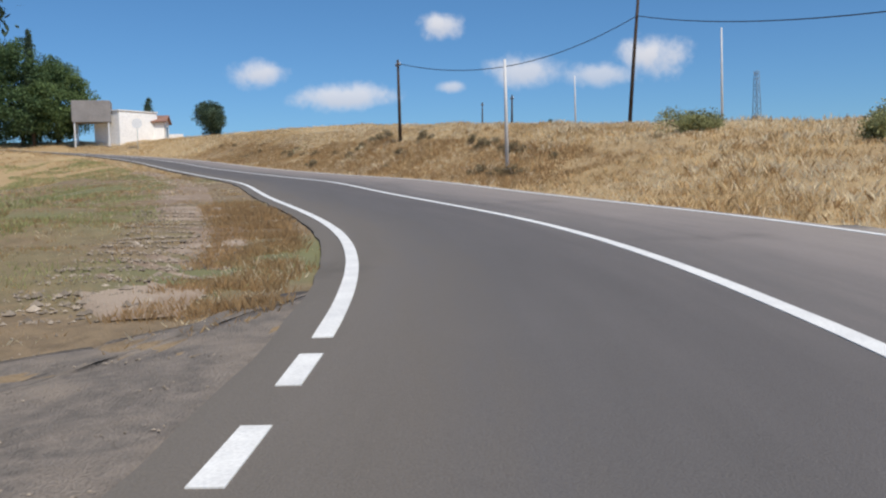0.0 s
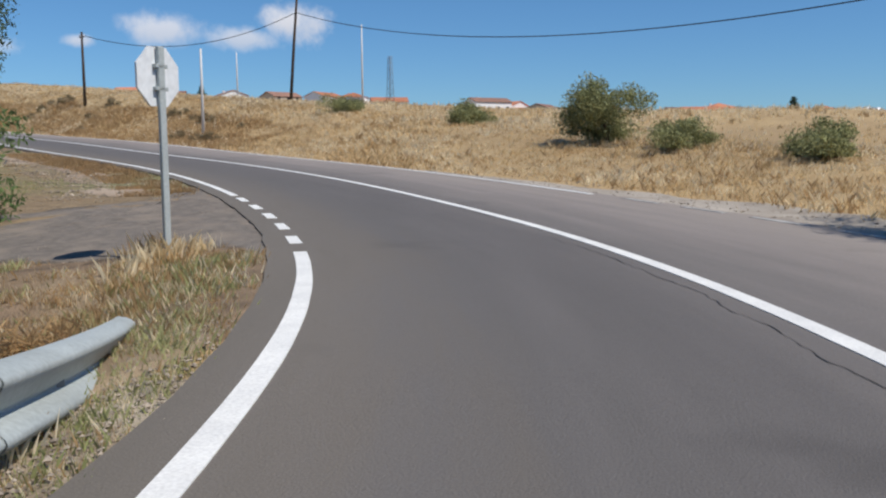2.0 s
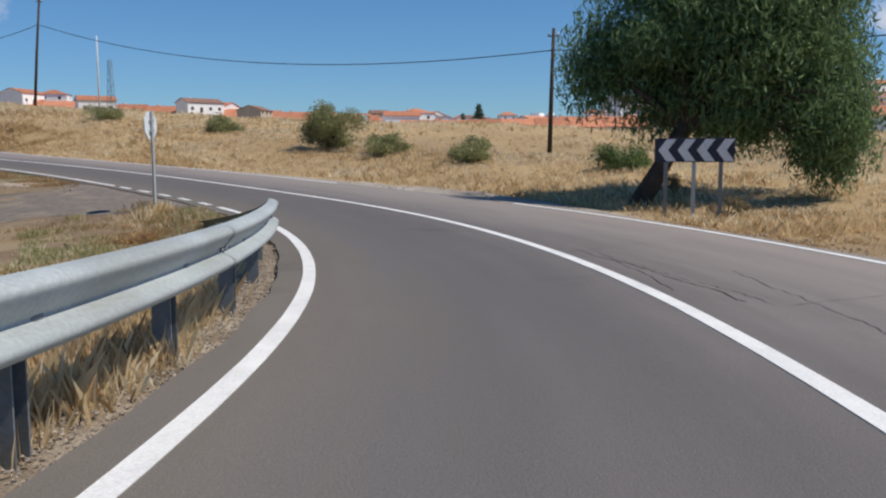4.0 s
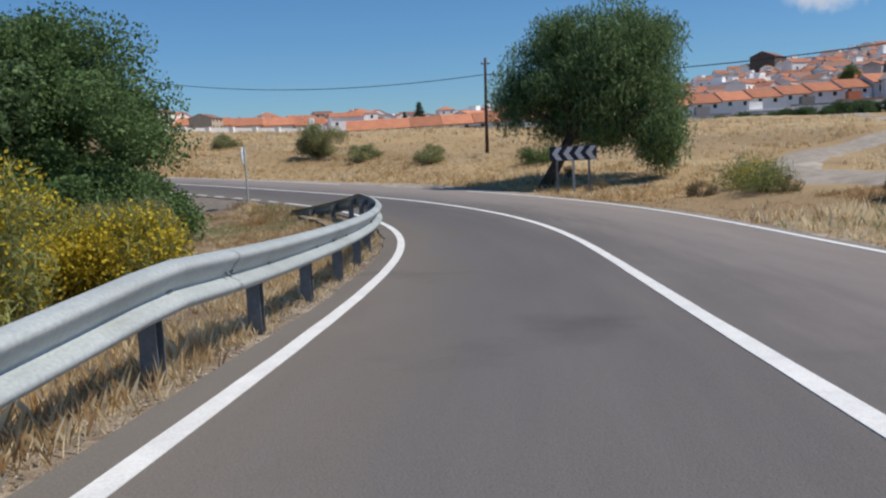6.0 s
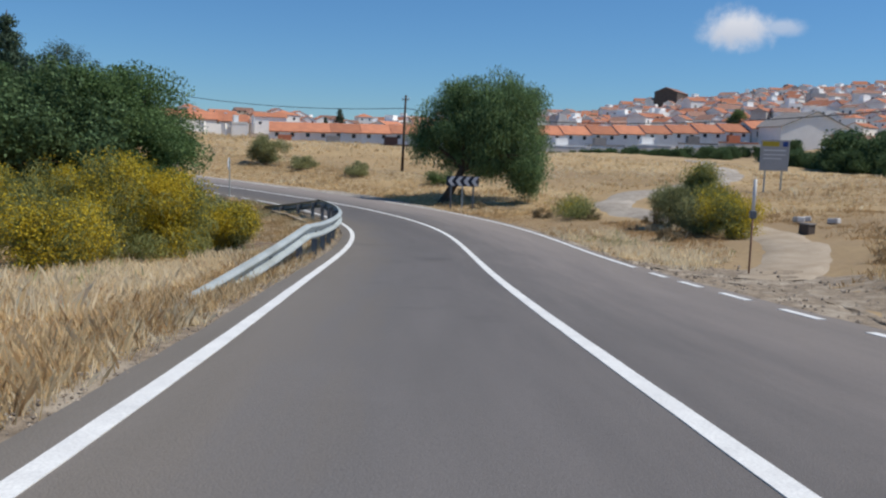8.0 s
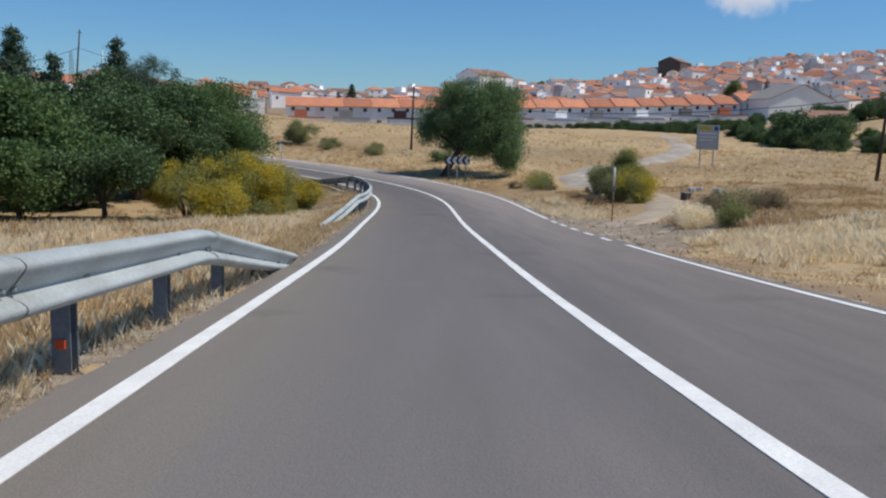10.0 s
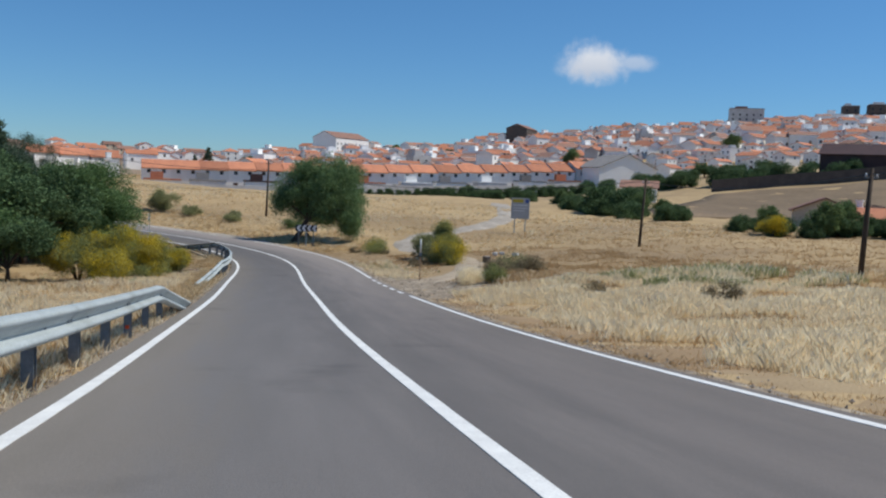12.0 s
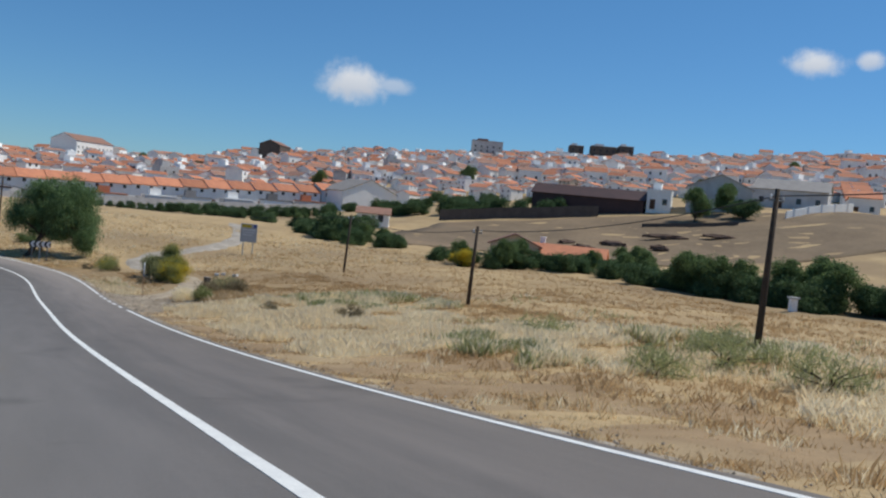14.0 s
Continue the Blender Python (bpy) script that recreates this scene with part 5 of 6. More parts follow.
def house(name, w, d, h, roof, wall_mat, roof_mat, label, group="houses of the hill town", floors=2, along="y", chimney=True, openings=True, verge=0.35, pane=None):
    """A house round the origin: w along y, d along x, its front to -x; the roof's ridge along y or x."""
    t = thing(name, Matrix(), label, "house", group)
    bm = bmesh.new()
    add_box(bm, d, w, h + 3.0, 0, 0, -3.0)
    rise = (d if along == "y" else w) * 0.5 * 0.42
    if roof == "gable":
        if along == "y":
            ends = [[(-d / 2, s * w / 2, h), (d / 2, s * w / 2, h), (0, s * w / 2, h + rise)] for s in (-1, 1)]
        else:
            ends = [[(s * d / 2, -w / 2, h), (s * d / 2, w / 2, h), (s * d / 2, 0, h + rise)] for s in (-1, 1)]
        va, vb = ([bm.verts.new(p) for p in e] for e in ends)
        bm.faces.new(va)
        bm.faces.new(vb[::-1])
        for k in range(3):
            bm.faces.new((va[k], va[(k + 1) % 3], vb[(k + 1) % 3], vb[k]))
    bmesh.ops.recalc_face_normals(bm, faces=bm.faces)
    part("wall", bm, M[wall_mat], t)
    bm = bmesh.new()
    o = 0.35
    k = rise / ((d if along == "y" else w) / 2)
    if roof == "gable" and along == "y":
        for s in (-1, 1):
            slab(bm, *((s * (d / 2 + o), -s * (-w / 2 - verge), h - o * k), (s * (d / 2 + o), -s * (w / 2 + verge), h - o * k), (0, -s * (w / 2 + verge), h + rise), (0, -s * (-w / 2 - verge), h + rise))[::-1], 0.16)
    elif roof == "gable":
        for s in (-1, 1):
            slab(bm, *((s * (-d / 2 - o), s * (w / 2 + o), h - o * k), (s * (d / 2 + o), s * (w / 2 + o), h - o * k), (s * (d / 2 + o), 0, h + rise), (s * (-d / 2 - o), 0, h + rise))[::-1], 0.16)
    elif roof == "hip":
        rise = min(w, d) * 0.22
        r = max(0.2, abs(w - d) / 2)
        tops = [(0, -r, h + rise), (0, r, h + rise)] if w >= d else [(-r, 0, h + rise), (r, 0, h + rise)]
        c = [bm.verts.new(p) for p in ((-d / 2 - o, -w / 2 - o, h), (d / 2 + o, -w / 2 - o, h), (d / 2 + o, w / 2 + o, h), (-d / 2 - o, w / 2 + o, h))]
        a, b = (bm.verts.new(p) for p in tops)
        fs = ((c[0], c[1], a), (c[1], c[2], b, a), (c[2], c[3], b), (c[3], c[0], a, b)) if w >= d else ((c[3], c[0], a), (c[0], c[1], b, a), (c[1], c[2], b), (c[2], c[3], a, b))
        for f in fs:
            bm.faces.new(f)
        bm.faces.new(c[::-1])
    else:
        add_box(bm, d + 0.2, w + 0.2, 0.35 if roof == "flat" else 0.12, 0, 0, h)
        if roof == "flat":
            add_box(bm, d * 0.4, w * 0.35, 1.6, d * 0.1, w * 0.15, h + 0.3)
    bmesh.ops.recalc_face_normals(bm, faces=bm.faces)
    rf = part("roof", bm, M[roof_mat], t)
    if chimney:
        bm = bmesh.new()
        add_box(bm, 0.6, 0.6, 1.6, d * 0.12, w * 0.22, h + 0.4)
        add_box(bm, 0.75, 0.75, 0.14, d * 0.12, w * 0.22, h + 2.0)
        part("chimney", bm, M["plaster"], rf)
    if openings:
        cols = max(2, int(w / 3.4))
        for f in range(floors):
            for c in range(cols):
                y = (c - (cols - 1) / 2) * w / cols
                zc = 1.75 + f * 2.8
                if zc + 0.7 > h:
                    continue
                if f == 0 and c == cols // 2:
                    mesh_part("door", DOOR_ME, t, "", Matrix.Translation((-d / 2 - 0.01, y, 0.1)))
                else:
                    mesh_part("window", pane or WINDOW_ME, t, "", Matrix.Translation((-d / 2 - 0.01, y, zc)))
        mesh_part("window", WINDOW_ME, t, "", Matrix.Translation((d * 0.12, -w / 2 - 0.01, h - 1.2)) @ pose(0, 0, 0, 0, 0, 90))
    return t


PROTO = [
    house("house", 12, 9, 4.6, "gable", "plaster", "tile", "white plastered house with an orange tiled roof", floors=1),
    house("house", 9, 11, 6.0, "gable", "plaster", "tile", "white two-storey house with its gable to the field", along="x"),
    house("house", 14, 8.5, 4.2, "gable", "plaster", "tile_old", "low white house with a weathered tiled roof", floors=1),
    house("house", 10, 10, 6.2, "hip", "plaster", "tile", "white two-storey house with a hipped tiled roof"),
    house("house", 11, 9, 5.4, "gable", "plaster_cream", "tile_old", "cream rendered house with a weathered tiled roof"),
    house("house", 8, 9, 6.6, "flat", "plaster", "plaster_grey", "white flat-roofed house with a roof hut", chimney=False),
    house("house", 12, 10, 5.0, "gable", "plaster_grey", "tile_grey", "grey rendered house with a grey roof", along="x"),
    house("house", 10, 8, 5.2, "gable", "plaster", "tile", "white house with a bright orange roof", along="x"),
]
rng_t = np.random.default_rng(5)
used = [None] * len(PROTO)


def put_house(k, x, y, turn, scale=(1, 1, 1), z=None):
    m = pose(x, y, (ground_z(x, y) if z is None else z), 0, 0, turn)
    if used[k]:
        copy_thing(PROTO[k], m @ Matrix.Diagonal((*(0.64 * a / b for a, b in zip(scale, used[k])), 1)))
    else:
        used[k] = [0.64 * a for a in scale]
        PROTO[k].matrix_basis = m @ Matrix.Diagonal((*used[k], 1))


def from_eye(head, r):
    a = radians(head)
    return -35.0 + r * math.sin(a), -2.5 + r * math.cos(a)


ROWS = (258, 269, 282, 297, 312, 327, 342)
for r in ROWS:
    head = 77.0 + rng_t.uniform(0, 2)
    while head < 140.0:
        x, y = from_eye(head, r + rng_t.uniform(-5, 5))
        k = int(rng_t.choice(8, p=(0.20, 0.14, 0.14, 0.12, 0.05, 0.13, 0.06, 0.16)))
        f = rng_t.uniform(0.55, 0.85)
        if not (r < 265 and 103.5 < head < 124) and not (r < 290 and head >= 124) and not (r < 265 and head > 90):
            put_house(k, x, y, 90 - head + rng_t.choice((18, 56, -44)) + rng_t.uniform(-12, 12), (f, f * rng_t.uniform(1.0, 1.5), f * rng_t.uniform(0.8, 1.15)))
        head += math.degrees(rng_t.uniform(6.6, 9.2) / r) * (1.0 if head > 86 else 1.3)


def crowd(name, rows, label):
    """The upper town: houses too many and too far to tell apart, joined by material."""
    heaps = {"plaster": [], "tile": [], "tile_old": [], "plaster_grey": [], "glass": []}

    def block(kind_, m, pts, faces):
        v, f = heaps[kind_][-1] if heaps[kind_] else ([], [])
        if not heaps[kind_]:
            heaps[kind_].append((v, f))
        n = len(v)
        v.extend(m @ Vector(p) for p in pts)
        f.extend(tuple(n + k for k in q) for q in faces)

    cube_f = ((0, 1, 2, 3), (7, 6, 5, 4), (0, 4, 5, 1), (1, 5, 6, 2), (2, 6, 7, 3), (3, 7, 4, 0))
    for r in rows:
        head = 77.0 + rng_t.uniform(0, 2)
        while head < 140.5:
            x, y = from_eye(head, r + rng_t.uniform(-7, 7))
            a, b, h = rng_t.uniform(2.1, 3.8), rng_t.uniform(2.4, 5.2), rng_t.uniform(2.6, 4.6) + (2.4 if rng_t.random() < 0.12 else 0.0)
            m = pose(x, y, ground_z(x, y), 0, 0, 90 - head + rng_t.choice((18, 56, -44)) + rng_t.uniform(-16, 16))
            wall = "plaster" if rng_t.random() < 0.95 else "plaster_grey"
            block(wall, m, [(sx * a, sy * b, z) for z in (h, -3) for sx, sy in ((-1, -1), (1, -1), (1, 1), (-1, 1))], cube_f)
            if rng_t.random() < 0.2:
                # a flat roof terrace behind a parapet, and a stair hut
                block(wall, m, [(sx * a * 0.45, b * 0.2 + sy * b * 0.4, z) for z in (h + 2.0, h - 0.2) for sx, sy in ((-1, -1), (1, -1), (1, 1), (-1, 1))], cube_f)
            else:
                t_ = "tile" if rng_t.random() < 0.62 else "tile_old"
                o, up = 0.3, a * rng_t.uniform(0.38, 0.55)
                block(t_, m, ((-a - o, -b - o, h - 0.1), (-a - o, b + o, h - 0.1), (0, b + o, h + up), (0, -b - o, h + up), (a + o, -b - o, h - 0.1), (a + o, b + o, h - 0.1)), ((0, 3, 2, 1), (3, 4, 5, 2), (0, 1, 5, 4)))
                block(wall, m, ((-a, -b, h), (a, -b, h), (0, -b, h + up * 0.93), (-a, b, h), (a, b, h), (0, b, h + up * 0.93)), ((0, 1, 2), (5, 4, 3)))
            for c in range(2):
                for f_ in range(2 if h > 5 else 1):
                    yy, zz = (c - 0.5) * b * 0.9, 1.2 + 2.6 * f_
                    block("glass", m, [(-a - 0.04 - d_, yy + sy * 0.45, zz + sz) for d_ in (0.03, -0.1) for sy, sz in ((-1, 0), (1, 0), (1, 1.1), (-1, 1.1))], cube_f)
            head += math.degrees(rng_t.uniform(6.5, 10.0) / r) * (1.0 if head > 86 else 1.3)
    for kind_, lst in heaps.items():
        v, f = lst[0]
        tagged(new(name, raw_mesh(name, v, f, M[kind_])), label[kind_], "houses", kind="stuff")


crowd("upper_town", (356, 370, 384, 399, 414, 430, 447, 464, 482, 500, 519, 539, 560, 582, 605, 628), {
    "plaster": "white plastered walls of the crowded upper town", "tile": "orange tiled roofs of the crowded upper town", "tile_old": "weathered brown roofs of the crowded upper town",
    "plaster_grey": "greyish rendered walls of the crowded upper town", "glass": "small dark windows of the crowded upper town"})
# houses behind the crest, up the road
for k, (x, y, z) in enumerate(((147, 148, 12.8), (158, 152, 13.1), (164, 139, 12.3), (167, 128, 11.7), (181, 128, 12.8), (193, 129, 12.5), (181, 111, 11.1), (191, 93, 11.1), (198, 91, 11.3), (192, 81, 10.2), (198, 51, 9.4), (203, 49, 9.3), (213, 25, 8.7), (223, 21, 9.0))):
    put_house((0, 2, 7, 4, 0, 3)[k % 6], x, y, 24 + 17 * (k % 5), (0.9, 0.95, 0.8), z + (2.6 if k < 8 else 1.2))

for row_x, row_z, n_ in ((228, 9.2, 15), (244, 10.4, 15), (262, 11.6, 14), (284, 12.9, 13)):
    for k in range(n_):
        put_house((0, 3, 2, 7, 1, 4)[(k + n_) % 6], row_x - 2.4 * k + rng_t.uniform(-3, 3), 42 + 9.0 * k + rng_t.uniform(-2, 2), 30 + rng_t.uniform(-12, 12), (0.7, 0.8, 0.8), row_z + 0.14 * k + rng_t.uniform(-0.4, 0.4))

# landmarks on the skyline
x, y = from_eye(100.4, 560)
t = house("church", 13, 22, 9.5, "gable", "stone", "tile_old", "dark stone church with a tiled gable roof", "", along="x", chimney=False, openings=False)
t.matrix_basis = pose(x, y, ground_z(x, y) + 0.3, 0, 0, -28)
x, y = from_eye(89.0, 560)
t = house("hall", 32, 18, 8.2, "gable", "plaster", "tile_old", "long white hall with a low reddish roof", "", chimney=False)
t.matrix_basis = pose(x, y, ground_z(x, y) + 2.0, 0, 0, 52)
x, y = from_eye(113.9, 590)
t = house("town_hall", 20, 14, 11, "flat", "plaster_grey", "tile_old", "grey arcaded block on the skyline", "", floors=3, chimney=False)
t.matrix_basis = pose(x, y, ground_z(x, y), 0, 0, -20)
for k, (hd, w) in enumerate(((119.6, 9), (121.3, 16), (122.7, 9))):
    x, y = from_eye(hd, 585)
    t = house("apartment_block", w, 14, 10, "flat", "stone", "plaster_grey", "dark brown apartment block on the skyline", "skyline blocks", floors=3, chimney=False)
    t.matrix_basis = pose(x, y, ground_z(x, y), 0, 0, -25)

# the terrace of row houses below the town: one long eave line, rising towards its end house
TERRACE_A, TERRACE_B = Vector((187.0, 48.2, 0)), Vector((213.5, -61.0, 0))


def terrace_at(f, front=0.0):
    """The point a share f along the terrace and some metres in front of its middle line, and the height of the eaves there."""
    p = TERRACE_A.lerp(TERRACE_B, f)
    u = (TERRACE_B - TERRACE_A).normalized()
    return p.x + u.y * front, p.y - u.x * front, 9.7 + 0.6 * f + 3.2 * f * f


UNIT = house("row_house", 6.61, 9, 5.3, "gable", "plaster", "tile", "two-storey pale row house with an orange tiled roof", "row houses", verge=0.0, pane=SMALL_WINDOW_ME)
for k in range(17):
    x, y, z = terrace_at((k + 0.5) / 17)
    m = pose(x, y, z - 5.3, 0, 0, 13.6)
    if k == 0:
        UNIT.matrix_basis = m
    else:
        copy_thing(UNIT, m)
END = house("row_house", 7, 9, 5.9, "gable", "plaster", "tile", "white end house of the terrace", "row houses")
x, y, z = terrace_at(1.035)
END.matrix_basis = pose(x, y, z - 5.4, 0, 0, 13.6)
WHITE = house("white_row_house", 6.6, 8, 4.2, "gable", "plaster", "tile", "low white row house with an orange roof", "white row houses", floors=1)
for k in range(11):
    x, y = 206.0 - 2.4 * k, 62.0 + 6.6 * k
    m = pose(x, y, 7.6 + 0.3 * k, 0, 0, 20)
    if k == 0:
        WHITE.matrix_basis = m
    else:
        copy_thing(WHITE, m)

GABLE = house("white_house", 3.2, 8, 4.6, "flat", "plaster", "plaster", "white two-storey house at the end of the low row", "white row houses", floors=1, chimney=False, openings=False)
GABLE.matrix_basis = pose(191.5, 56.4, 6.5, 0, 0, 20)


def yard_wall(x0, y0, x1, y1, height, mat, label, piers=0, pier=0.4, rise=0.0):
    """A garden wall on the ground from one point to another."""
    n = max(2, int(math.hypot(x1 - x0, y1 - y0) / 4))
    t = thing("yard_wall", pose(x0, y0, ground_z(x0, y0)), label, "wall", "yard walls")
    inv = t.matrix_basis.inverted()
    u = Vector((x1 - x0, y1 - y0, 0)).normalized()
    side = Vector((u.y, -u.x, 0)) * 0.13
    bm = bmesh.new()
    prev = None
    for i in range(n + 1):
        x, y = x0 + (x1 - x0) * i / n, y0 + (y1 - y0) * i / n
        z = ground_z(x, y)
        ring = [bm.verts.new(inv @ (Vector((x, y, z + h)) + side * s)) for s, h in ((-1, -1.0), (-1, height + rise * i / n), (1, height + rise * i / n), (1, -1.0))]
        if prev:
            for k in range(4):
                bm.faces.new((prev[k], prev[(k + 1) % 4], ring[(k + 1) % 4], ring[k]))
        else:
            bm.faces.new(ring)
        prev = ring
    bm.faces.new(prev[::-1])
    bmesh.ops.recalc_face_normals(bm, faces=bm.faces)
    part("wall", bm, M[mat], t)
    bm = bmesh.new()
    for i in range(piers):
        x, y = x0 + (x1 - x0) * (i + 0.5) / piers, y0 + (y1 - y0) * (i + 0.5) / piers
        p = inv @ Vector((x, y, ground_z(x, y)))
        add_box(bm, pier, pier, height + rise * (i + 0.5) / piers + 1.2, p.x, p.y, p.z - 1)
    if piers:
        part("coping", bm, M[mat], t)
    else:
        bm.free()


for f0, f1 in ((0.0, 0.5), (0.5, 1.0)):
    (x0, y0, z0), (x1, y1, z1) = terrace_at(f0, 13.0), terrace_at(f1, 13.0)
    g0, g1 = ground_z(x0, y0), ground_z(x1, y1)
    yard_wall(x0, y0, x1, y1, z0 - 2.9 - g0, "plaster_grey", "long grey rendered yard wall below the row houses", rise=(z1 - 2.9 - g1) - (z0 - 2.9 - g0))
yard_wall(160.0, 95.0, 189.0, 56.5, 13.2 - ground_z(160.0, 95.0), "plaster", "long white yard wall with piers below the low row houses", 10, 1.0, 10.7 - ground_z(189.0, 56.5) - (13.2 - ground_z(160.0, 95.0)))
for k, (f, c) in enumerate(((0.04, "tile"), (0.13, "tile_grey"), (0.24, "maroon"), (0.34, "plaster"), (0.47, "tile"), (0.58, "plaster"), (0.66, "tile_grey"), (0.76, "plaster"), (0.86, "tile_grey"), (0.95, "tile"))):
    x, y, z = terrace_at(f, 9.5)
    sh = house("shed", 8.0, 3.4, 2.2, "flat", "plaster_grey" if k % 2 else "plaster", c, "low lean-to shed in a back yard", "yard sheds", floors=1, chimney=False)
    sh.matrix_basis = pose(x, y, z - 4.9, 0, 0, 13.6)

# buildings along the far side of the valley
def placed(ob, x, y, turn, up=0.0):
    ob.matrix_basis = pose(x, y, ground_z(x, y) + up, 0, 0, turn)


placed(house("warehouse", 17, 14, 4.4, "gable", "plaster", "tile_grey", "pale gabled warehouse beside the terrace", "", along="x", chimney=False, openings=False), 208, -73, 12, 1.0)
placed(house("barn", 24, 10, 2.9, "gable", "maroon", "maroon", "long dark maroon barn with a shallow roof", "", chimney=False, openings=False), 131, -104, -38)
placed(house("striped_annex", 5, 9, 4.0, "flat", "plaster", "plaster", "white annex with narrow dark openings", "", floors=2, chimney=False), 122, -116, -38)
placed(house("warehouse", 13, 12, 4.4, "gable", "plaster_grey", "tile_grey", "grey warehouse with a gable roof", "", along="x", chimney=False), 118, -128, -35)
placed(house("warehouse", 16, 12, 4.2, "gable", "plaster_grey", "tile_grey", "long grey-roofed warehouse beside the field", "", chimney=False), 122, -152, -48)
placed(house("farm_shed", 6, 5, 2.6, "gable", "plaster", "tile_old", "small white farm shed with a tiled roof", "", floors=1, chimney=False), 122, -52, -20)
placed(house("farmhouse", 11, 6, 2.8, "gable", "plaster", "tile", "low farmhouse with a broken orange roof behind trees", "", floors=1), 57, -57, -35, -2.1)
placed(house("farm_ruin", 6, 5, 3.4, "gable", "plaster_cream", "tile_old", "ruined brick outbuilding with a rusty roof", "", floors=1, along="x", chimney=False), 60, -52, -25, -1.7)
yard_wall(134, -70, 122, -101, 2.2, "stone", "dark earthy wall along the far field")
yard_wall(97, -128, 104, -152, 1.6, "plaster", "white stepped wall beside the grey warehouse", 5)
for k in range(6):
    q = house("white_row_house", 7, 8, 4.4, "gable", "plaster", "tile", "white house in a line along the hillside field", "hillside houses", floors=1)
    placed(q, 124 + 9 * k, -176 - 8.5 * k, -45)
sheet("ploughed_field", ((74, -40), (96, -44), (128, -68), (120, -100), (108, -125), (96, -150), (80, -165), (64, -132), (61, -100), (64, -76)), M["field_far"], 0.1, "brown harvested field across the valley", "field")
yard_wall(104, -100, 96, -116, 0.8, "stone", "low dark earth bank across the field")

# ---------------------------------------------------------------- trees of the valley and the town
hedge_src = [
    tree("valley_tree", 0, 0, 0.7, (0, 0, 1.9), (1.9, 1.9, 1.5), 50, 260, 0.75, 0.16, "leaf_dark", 201, "dark green tree in the valley hedge", trunk_r=0.12, group="valley trees", limbs=8, aspect=0.55, z=0),
    tree("valley_tree", 0, 0, 0.8, (0, 0, 2.2), (1.7, 1.7, 1.9), 50, 260, 0.75, 0.16, "leaf", 202, "mid-green tree in the valley hedge", trunk_r=0.12, group="valley trees", limbs=8, aspect=0.55, z=0),
    tree("valley_tree", 0, 0, 0.6, (0, 0, 1.3), (1.9, 1.9, 1.0), 46, 220, 0.7, 0.16, "leaf_dark", 203, "low dark shrub in the valley hedge", trunk_r=0.09, group="valley trees", limbs=6, aspect=0.55, z=0),
]
TREE_SIZE = (0.64, 0.74, 0.75)
taken = [None] * 3


def put_tree(k, x, y, f, turn):
    f = f * TREE_SIZE[k] * (1.5 if x > 100 else 1.1 if x > 60 else 1.08 if x > 24 else 1.3)
    m = pose(x, y, ground_z(x, y) - 0.25 * f, 0, 0, turn)
    if taken[k]:
        copy_thing(hedge_src[k], m @ Matrix.Scale(f / taken[k], 4))
    else:
        taken[k] = f
        hedge_src[k].matrix_basis = m @ Matrix.Scale(f, 4)


HEDGE = ((71.6, -32.8, 0, 1.85), (73.5, -34.2, 1, 0.7), (69.5, -31.4, 2, 1.0), (66, -33, 2, 1.0), (61, -35, 2, 0.9), (64, -37, 0, 0.65), (76, -30.5, 2, 0.9), (80, -30.5, 2, 0.8), (85, -31.5, 2, 0.75), (90, -32, 2, 0.8), (96, -33, 2, 0.7),
         (44, -35.5, 2, 0.7), (38.5, -37, 0, 0.85), (37, -39.5, 1, 0.85), (36.7, -42, 0, 0.9), (36.4, -45, 2, 0.9), (36.7, -48.5, 2, 0.8), (35, -51, 2, 0.7), (31, -48.5, 0, 0.8), (29, -50, 2, 0.8),
         (25.6, -49, 2, 0.75), (22, -48.5, 0, 0.85), (19.5, -48, 1, 0.85), (17, -49, 0, 0.9), (15, -49.5, 1, 0.8), (13.6, -50.2, 0, 0.95), (11.5, -51.5, 1, 0.9), (9.5, -52, 0, 0.95), (7.5, -52, 1, 0.9),
         (5, -53, 0, 1.0), (2.5, -53, 1, 0.95), (0, -54, 0, 1.0), (-3, -54, 1, 1.0), (-6, -55, 0, 1.0), (42, -58, 1, 0.9), (47, -54, 0, 0.9),
         (104, -112, 1, 1.5), (101, -121, 0, 1.7), (108, -123, 1, 1.4), (150, -70, 0, 1.6), (158, -64, 2, 1.5), (205, -97, 0, 1.6), (140, -82, 2, 1.3), (132, -88, 2, 1.4), (128, -92, 2, 1.3), (136, -76, 2, 1.5), (138, -80, 0, 1.2), (135, -84, 2, 1.5), (144, -76, 2, 1.6), (130, -96, 2, 1.3), (150, -82, 0, 1.3), (112, -128, 0, 1.3))
for k, (x, y, kind_, f) in enumerate(HEDGE):
    put_tree(kind_, x, y, f, 67 * k)
    if x < 100:
        put_tree(2, x + rng_t.uniform(-1.8, 1.8), y + rng_t.uniform(-1.8, 1.8), f * rng_t.uniform(0.9, 1.2), 41 * k)
        put_tree(2, x + rng_t.uniform(-2.5, 2.5), y + rng_t.uniform(-2.5, 2.5), f * rng_t.uniform(0.8, 1.1), 57 * k)
        put_tree(int(rng_t.integers(0, 2)), x + rng_t.uniform(0, 4), y + rng_t.uniform(-3.5, 1.0), f * rng_t.uniform(0.8, 1.15), 29 * k)
for k in range(26):
    f = k / 25
    put_tree(2 if k not in (9, 18) else 0, 150 + 10 * f + rng_t.uniform(-3, 3), -3.5 - 48 * f, (0.5 + 0.36 * min(1.0, 2.2 * f)) * rng_t.uniform(0.85, 1.15), 37 * k)
